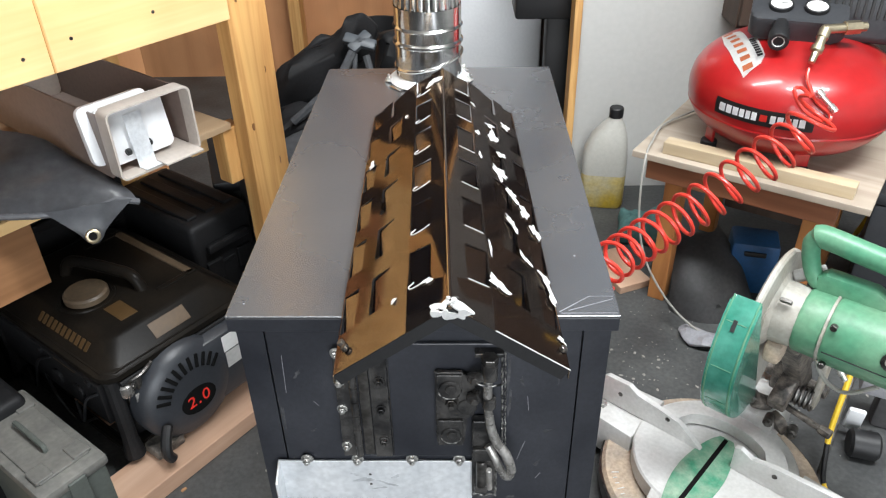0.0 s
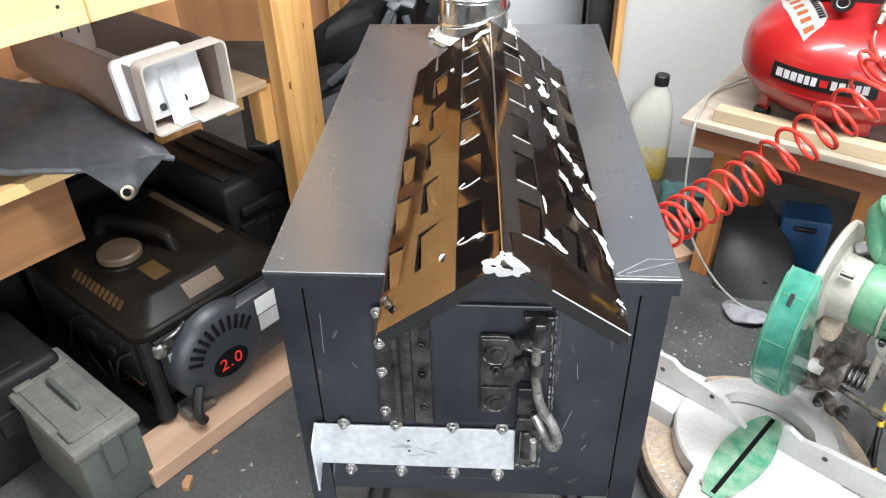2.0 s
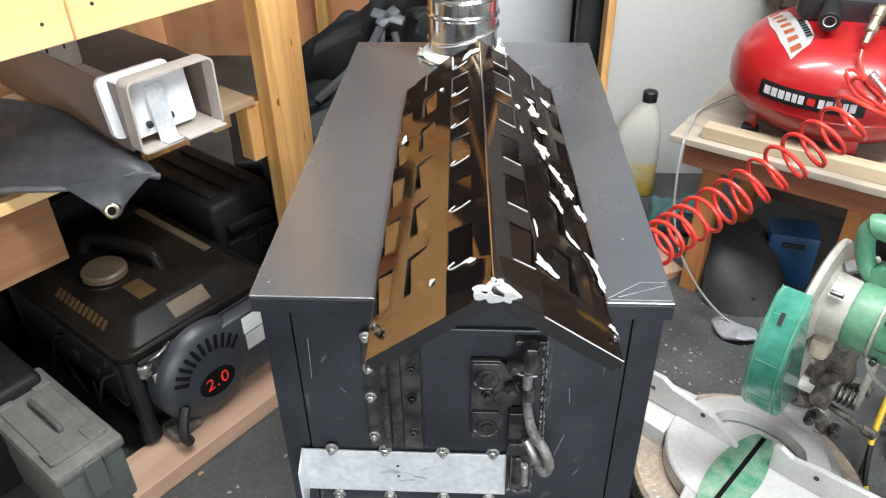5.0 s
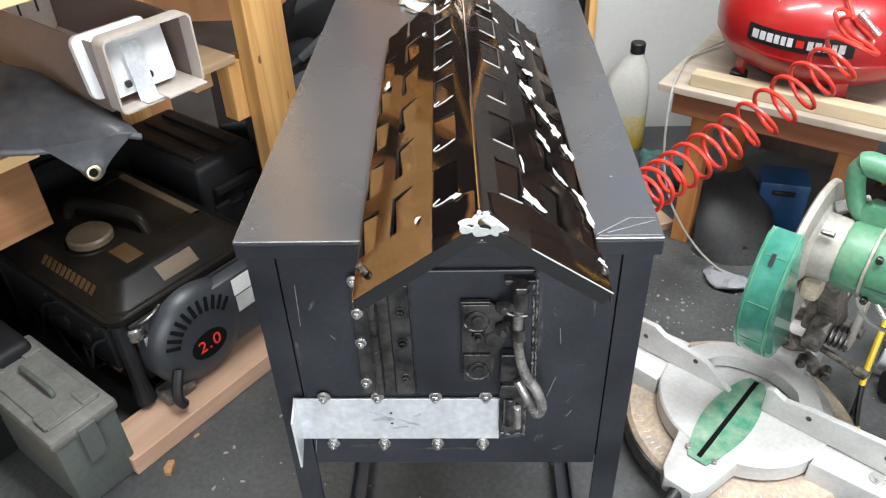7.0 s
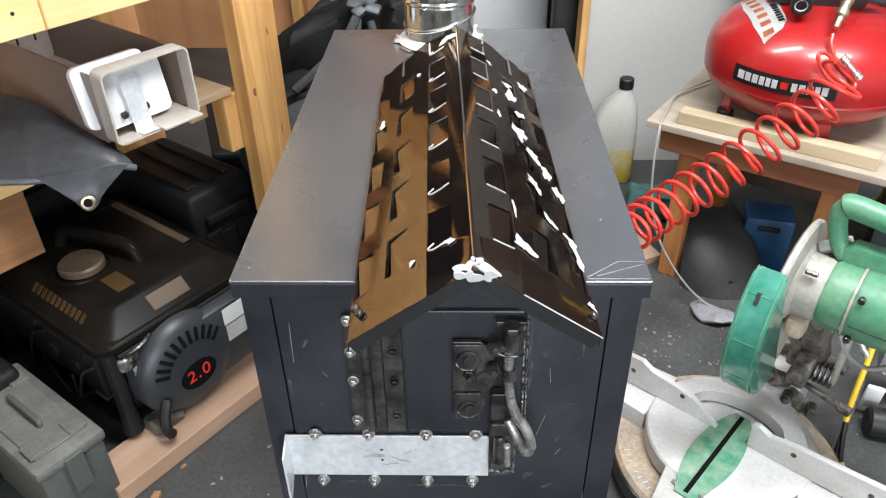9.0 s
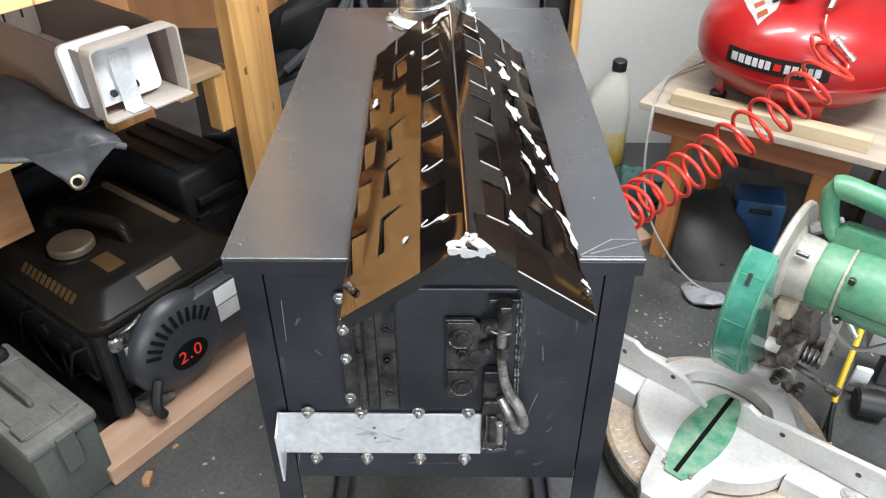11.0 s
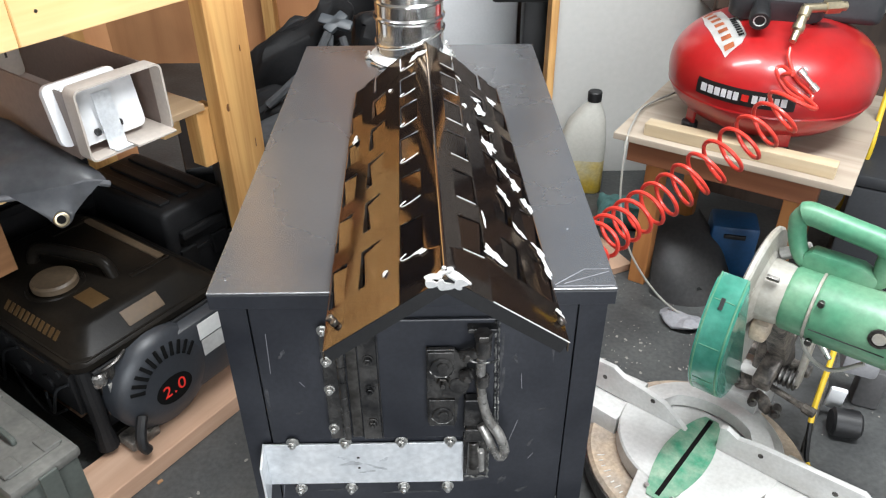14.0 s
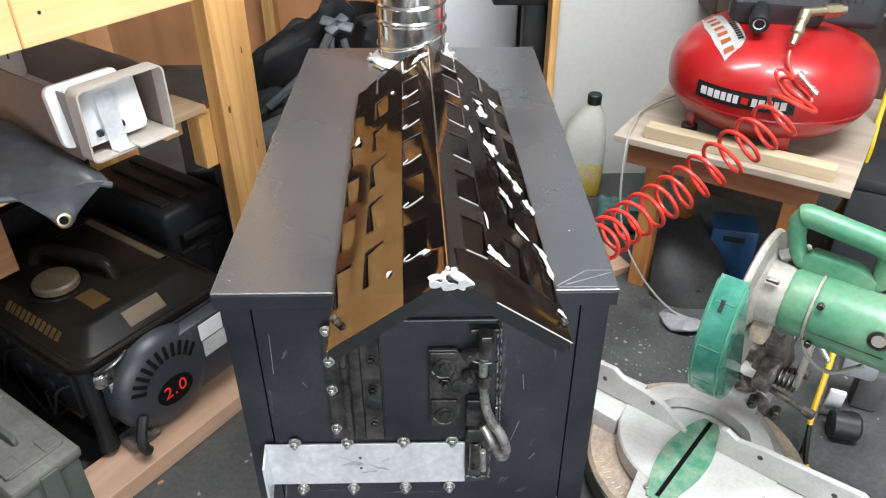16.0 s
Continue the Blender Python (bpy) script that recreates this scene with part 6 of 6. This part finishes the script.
lathe(bm, [(0.044, 0.0), (0.052, 0.0), (0.050, 0.005), (0.045, 0.005), (0.044, 0.0)], 36, Matrix.Translation((0.093, 0.186, 0.2455)))
part("cap_collar", bm, M_BLACKGEN, tank, "", True)
part("frame_rail", tube(B(), [(-0.004, 0.02 + 0.39 * i / 10, 0.186) for i in range(11)], 0.005, 8), M_CASE, gen, "", True)
part("frame_rail", tube(B(), [(0.02 + 0.27 * i / 10, -0.004, 0.186) for i in range(11)], 0.005, 8), M_CASE, gen, "", True)
# fuel tap, carburettor bowl and hoses in the gap beside the starter
part("carburettor_bowl", lathe(B(), [(0, 0), (0.012, 0.0), (0.015, 0.006), (0.015, 0.024), (0.011, 0.028), (0, 0.028)], 18, Matrix.Translation((0.030, 0.006, 0.150))), M_HANDLE, gen, "greasy metal bowl", True)
part("fuel_hose", tube(B(), smooth_path([(0.026, 0.004, 0.178), (0.040, -0.010, 0.186), (0.060, -0.012, 0.190), (0.082, -0.004, 0.194)], 6), 0.0042, 8), M_STEEL, gen, "", True)
part("choke_lever", bx((0.040, -0.010, 0.135), (0.010, 0.004, 0.036), pose(0, 0, 0, 0, 0, 0), 0.0015), M_HANDLE, gen)
part("mount_foot", bx((0.060, -0.010, 0.012), (0.060, 0.045, 0.022), bevel=0.005), M_GRIME, gen, "dusty engine foot", True)
# engine block, frame, recoil cover and small fittings under the tank
part("engine_block", bx((GL / 2, GD / 2, 0.105), (GL - 0.05, GD - 0.05, 0.16), bevel=0.015), M_BLACK, gen, "", True)
for x in (0.012, GL - 0.012):
    for y in (0.012, GD - 0.012):
        bm = B()
        tube(bm, [(x, y, 0.012), (x, y, 0.06), (x, y, 0.195)], [0.019, 0.014, 0.014], 12)
        part("frame_post", bm, M_CASE, gen)
bm = B()
tube(bm, [(0.012, 0.012, 0.013), (GL - 0.012, 0.012, 0.013), (GL - 0.012, GD - 0.012, 0.013), (0.012, GD - 0.012, 0.013)], 0.012, 10, True)
part("frame_base", bm, M_BLACKGEN, gen)
bm = B()
box(bm, (0.006, GD / 2 + 0.01, 0.13), (0.012, GD - 0.07, 0.11), None, 0.004)
cp = part("control_panel", bm, M_CASE, gen, "black control panel")
for y, z, r in ((0.07, 0.165, 0.008), (0.12, 0.12, 0.016), (0.19, 0.12, 0.016), (0.23, 0.165, 0.007)):
    bm = B()
    rod(bm, (0.001, y, z), (-0.006, y, z), r, 16, bevel=0.0015)
    part("socket", bm, M_CASE, cp)
part("sticker", bx((-0.0005, 0.15, 0.172), (0.001, 0.07, 0.014), bevel=0.0003), M_TAN, cp)
bm = B()
rm = Matrix.Translation((0.130, -0.002, 0.102)) @ pose(0, 0, 0, 90, 0, 0)
lathe(bm, [(0.0, -0.03), (0.101, -0.03), (0.101, 0.012), (0.096, 0.024), (0.082, 0.034), (0.060, 0.039), (0.045, 0.040), (0, 0.040)], 48, rm)
box(bm, (0.226, -0.006, 0.110), (0.13, 0.062, 0.150), None, 0.014)
rec = part("recoil_cover", bm, M_RECOIL, gen, "dark grey round recoil starter cover", True)
for i in range(11):
    a = radians(38 + i * 12.5)
    part("vent_slot", bx((0, 0, 0), (0.026, 0.0068, 0.004), rm @ pose(0, 0, 0, 0, 0, math.degrees(a)) @ Matrix.Translation((0.068, 0, 0.0376)) @ pose(0, 0, 0, 0, 15, 0), 0.001), M_VOID, rec)
bm = B()
lathe(bm, [(0, 0.0402), (0.027, 0.0402), (0.027, 0.0414), (0, 0.0414)], 32, rm @ Matrix.Translation((0.002, -0.016, 0)) @ Matrix.Diagonal((1.4, 1.05, 1, 1)))
badge = part("badge", bm, M_VOID, rec, "black oval badge with red figures")
text_part("figures", "2.0", 0.036, rm @ Matrix.Translation((0.002, -0.015, 0.0417)), M_LETTER_RED, badge, 0.0003, 1.15)
bm = B()
tube(bm, smooth_path([(0.060, -0.040, 0.072), (0.042, -0.055, 0.058), (0.036, -0.060, 0.035), (0.042, -0.060, 0.018)], 6), 0.010, 10)
part("pull_handle", bm, M_BLACK, rec, "black pull grip", True)
part("sticker", bx((0.234, -0.0375, 0.160), (0.052, 0.001, 0.036), bevel=0.0003), M_PAPER, rec, "white data sticker")
part("sticker", bx((0.236, -0.0375, 0.121), (0.052, 0.001, 0.036), bevel=0.0003), M_ALU, rec, "grey data sticker")
bm = B()
rod(bm, (0.035, -0.002, 0.165), (0.075, 0.012, 0.190), 0.009, 10, bevel=0.002)
rod(bm, (0.050, -0.006, 0.150), (0.052, -0.004, 0.185), 0.006, 10, bevel=0.001)
box(bm, (0.040, 0.02, 0.12), (0.02, 0.02, 0.10), None, 0.004)
part("carburettor_link", bm, M_STEEL, gen, "greasy metal linkage", True)

for k, (y0, z0, y1, z1, mm) in enumerate(((0.05, 0.15, 0.16, 0.07, M_CHARCOAL), (0.10, 0.06, 0.26, 0.09, M_BLACK), (0.20, 0.16, 0.34, 0.06, M_BLACK))):
    bm = B()
    tube(bm, smooth_path([(0.0, y0, z0), (-0.010, (y0 * 2 + y1) / 3, z0 - 0.03), (-0.012, (y0 + 2 * y1) / 3, z1 - 0.02), (0.0, y1, z1)], 6), 0.0028, 8)
    part("wire", bm, mm, gen, "", True)
plank = thing("base_plank", "pinkish pine plank under the generator", "plank", frame_at((-0.551, 0.262, 0), W, -N))
part("wood_piece", bx((0.24, 0.0445, 0.019), (0.48, 0.089, 0.038), bevel=0.002), M_PLANK, plank)
plank2 = thing("base_plank", "pinkish pine plank under the generator", "plank", frame_at((-0.551, 0.262, 0), W, -N) @ Matrix.Translation((0.11, 0.24, 0)))
part("wood_piece", bx((0.18, 0.0445, 0.019), (0.36, 0.089, 0.038), bevel=0.002), M_PLANK, plank2)

ammo = thing("ammunition_box", "dusty olive grey steel ammunition box with closed lid", "metal box", frame_at((-0.612, 0.190, 0), W, -N))
part("body", bx((0.054, 0.13, 0.076), (0.106, 0.255, 0.152), bevel=0.006), M_AMMO, ammo, "", True)
al = part("lid", bx((0.054, 0.13, 0.162), (0.116, 0.267, 0.022), bevel=0.007), M_AMMOTOP, ammo, "dusty grey raised lid", True)
part("lid_panel", bx((0.054, 0.13, 0.1745), (0.086, 0.215, 0.005), bevel=0.002), M_AMMOTOP, al)
for x, y in ((0.022, 0.042), (0.086, 0.042), (0.022, 0.215), (0.086, 0.215)):
    part("lid_boss", bx((x, y, 0.1775), (0.030, 0.036, 0.006), bevel=0.002), M_AMMOTOP, al)
bm = B()
tube(bm, smooth_path([(0.054, 0.080, 0.176), (0.054, 0.081, 0.185), (0.054, 0.095, 0.188), (0.054, 0.160, 0.188), (0.054, 0.174, 0.185), (0.054, 0.175, 0.176)], 5), 0.0045, 8)
part("carry_handle", bm, M_AMMO, al, "", True)
part("latch", bx((0.054, -0.006, 0.13), (0.030, 0.006, 0.075), bevel=0.002), M_AMMO, ammo)

# the last case is added as black filler for the open dark under the deck
for ox, oy, sx, sy, sz, lab_ in ((0.02, 0.45, 0.34, 0.14, 0.40, "large black plastic tool case"), (-0.30, 0.45, 0.30, 0.14, 0.36, "black plastic tool case behind the generator"), (0.34, 0.20, 0.16, 0.30, 0.30, "black plastic case beside the bench post"), (-0.52, 0.14, 0.44, 0.20, 0.20, "low black case added to fill the dark under the bench deck")):
    cs = thing("tool_case", lab_, "tool case", frame_at((-0.565, 0.372, 0), W, -N) @ Matrix.Translation((ox, oy, 0)), group="black cases")
    part("shell", bx((sx / 2, sy / 2, sz / 2), (sx, sy, sz), bevel=0.014, seg=3), M_CASE, cs, "", True)
    part("seam", bx((sx / 2, sy / 2, sz * 0.62), (sx + 0.005, sy + 0.005, 0.012), bevel=0.003), M_CASE, cs)
    for f in (0.2, 0.5, 0.8):
        part("lid_rib", bx((sx * f, sy / 2, sz + 0.003), (sx * 0.16, sy * 0.8, 0.008), bevel=0.003), M_CASE, cs)
    for f in (0.25, 0.75):
        part("latch", bx((sx * f, -0.004, sz * 0.60), (0.04, 0.010, 0.05), bevel=0.003), M_CASE, cs)
    part("handle", bx((sx / 2, -0.010, sz * 0.8), (0.11, 0.016, 0.02), bevel=0.005), M_CASE, cs)

lumber = thing("pine_board", "light pine board lying on the floor", "board", frame_at((-0.656, 0.063, 0), (0.745, -0.667, 0), (0.667, 0.745, 0)))
part("wood_piece", bx((-0.10, -0.05, 0.019), (0.60, 0.10, 0.038), bevel=0.002), M_PINE_X, lumber)

# ---- debris on the floor ----
rng = random.Random(7)
bit = thing("red_cap", "small red plastic cap on the floor", "plastic cap", Matrix.Translation((-0.735, 0.142, 0)))
bm = B()
lathe(bm, [(0, 0), (0.010, 0), (0.011, 0.003), (0.010, 0.014), (0.007, 0.016), (0, 0.016)], 12)
part("cap", bm, M_LETTER_RED, bit)
for x, y, s, a in ((-0.500, 0.272, 0.028, 100), (-0.640, 0.24, 0.012, 20), (-0.475, 0.345, 0.011, 60), (-0.585, 0.15, 0.010, 10)):
    w = thing("wood_chip", "small splinter of brown wood on the floor", "wood chip", Matrix.Translation((x, y, 0)) @ pose(0, 0, 0, 0, 0, a), group="wood chips")
    part("chip", prism(B(), [(-s / 2, -s * 0.2), (s / 2, -s * 0.3), (s * 0.55, s * 0.1), (0, s * 0.3), (-s * 0.4, s * 0.2)], s * 0.35, None, 0.0008), M_CHIPWOOD, w)
bm = B()
for i in range(820):
    x, y = rng.uniform(-0.75, 1.0), rng.uniform(-0.25, 1.0)
    if i > 600:
        x, y = rng.gauss(0.45, 0.14), rng.gauss(0.62, 0.16)
    s = rng.choice((0.0007, 0.0009, 0.0012, 0.0016, 0.0028))
    prism(bm, [(px * s * 1.6, py * s) for px, py in blob(1, 6, rng)], 0.0008, Matrix.Translation((x, y, 0.0002)) @ pose(0, 0, 0, 0, 0, rng.uniform(0, 360)))
tagged(part("floor_debris", bm, M_FLECK), "scattered pale dust flecks and chips on the floor", "debris", kind="stuff")
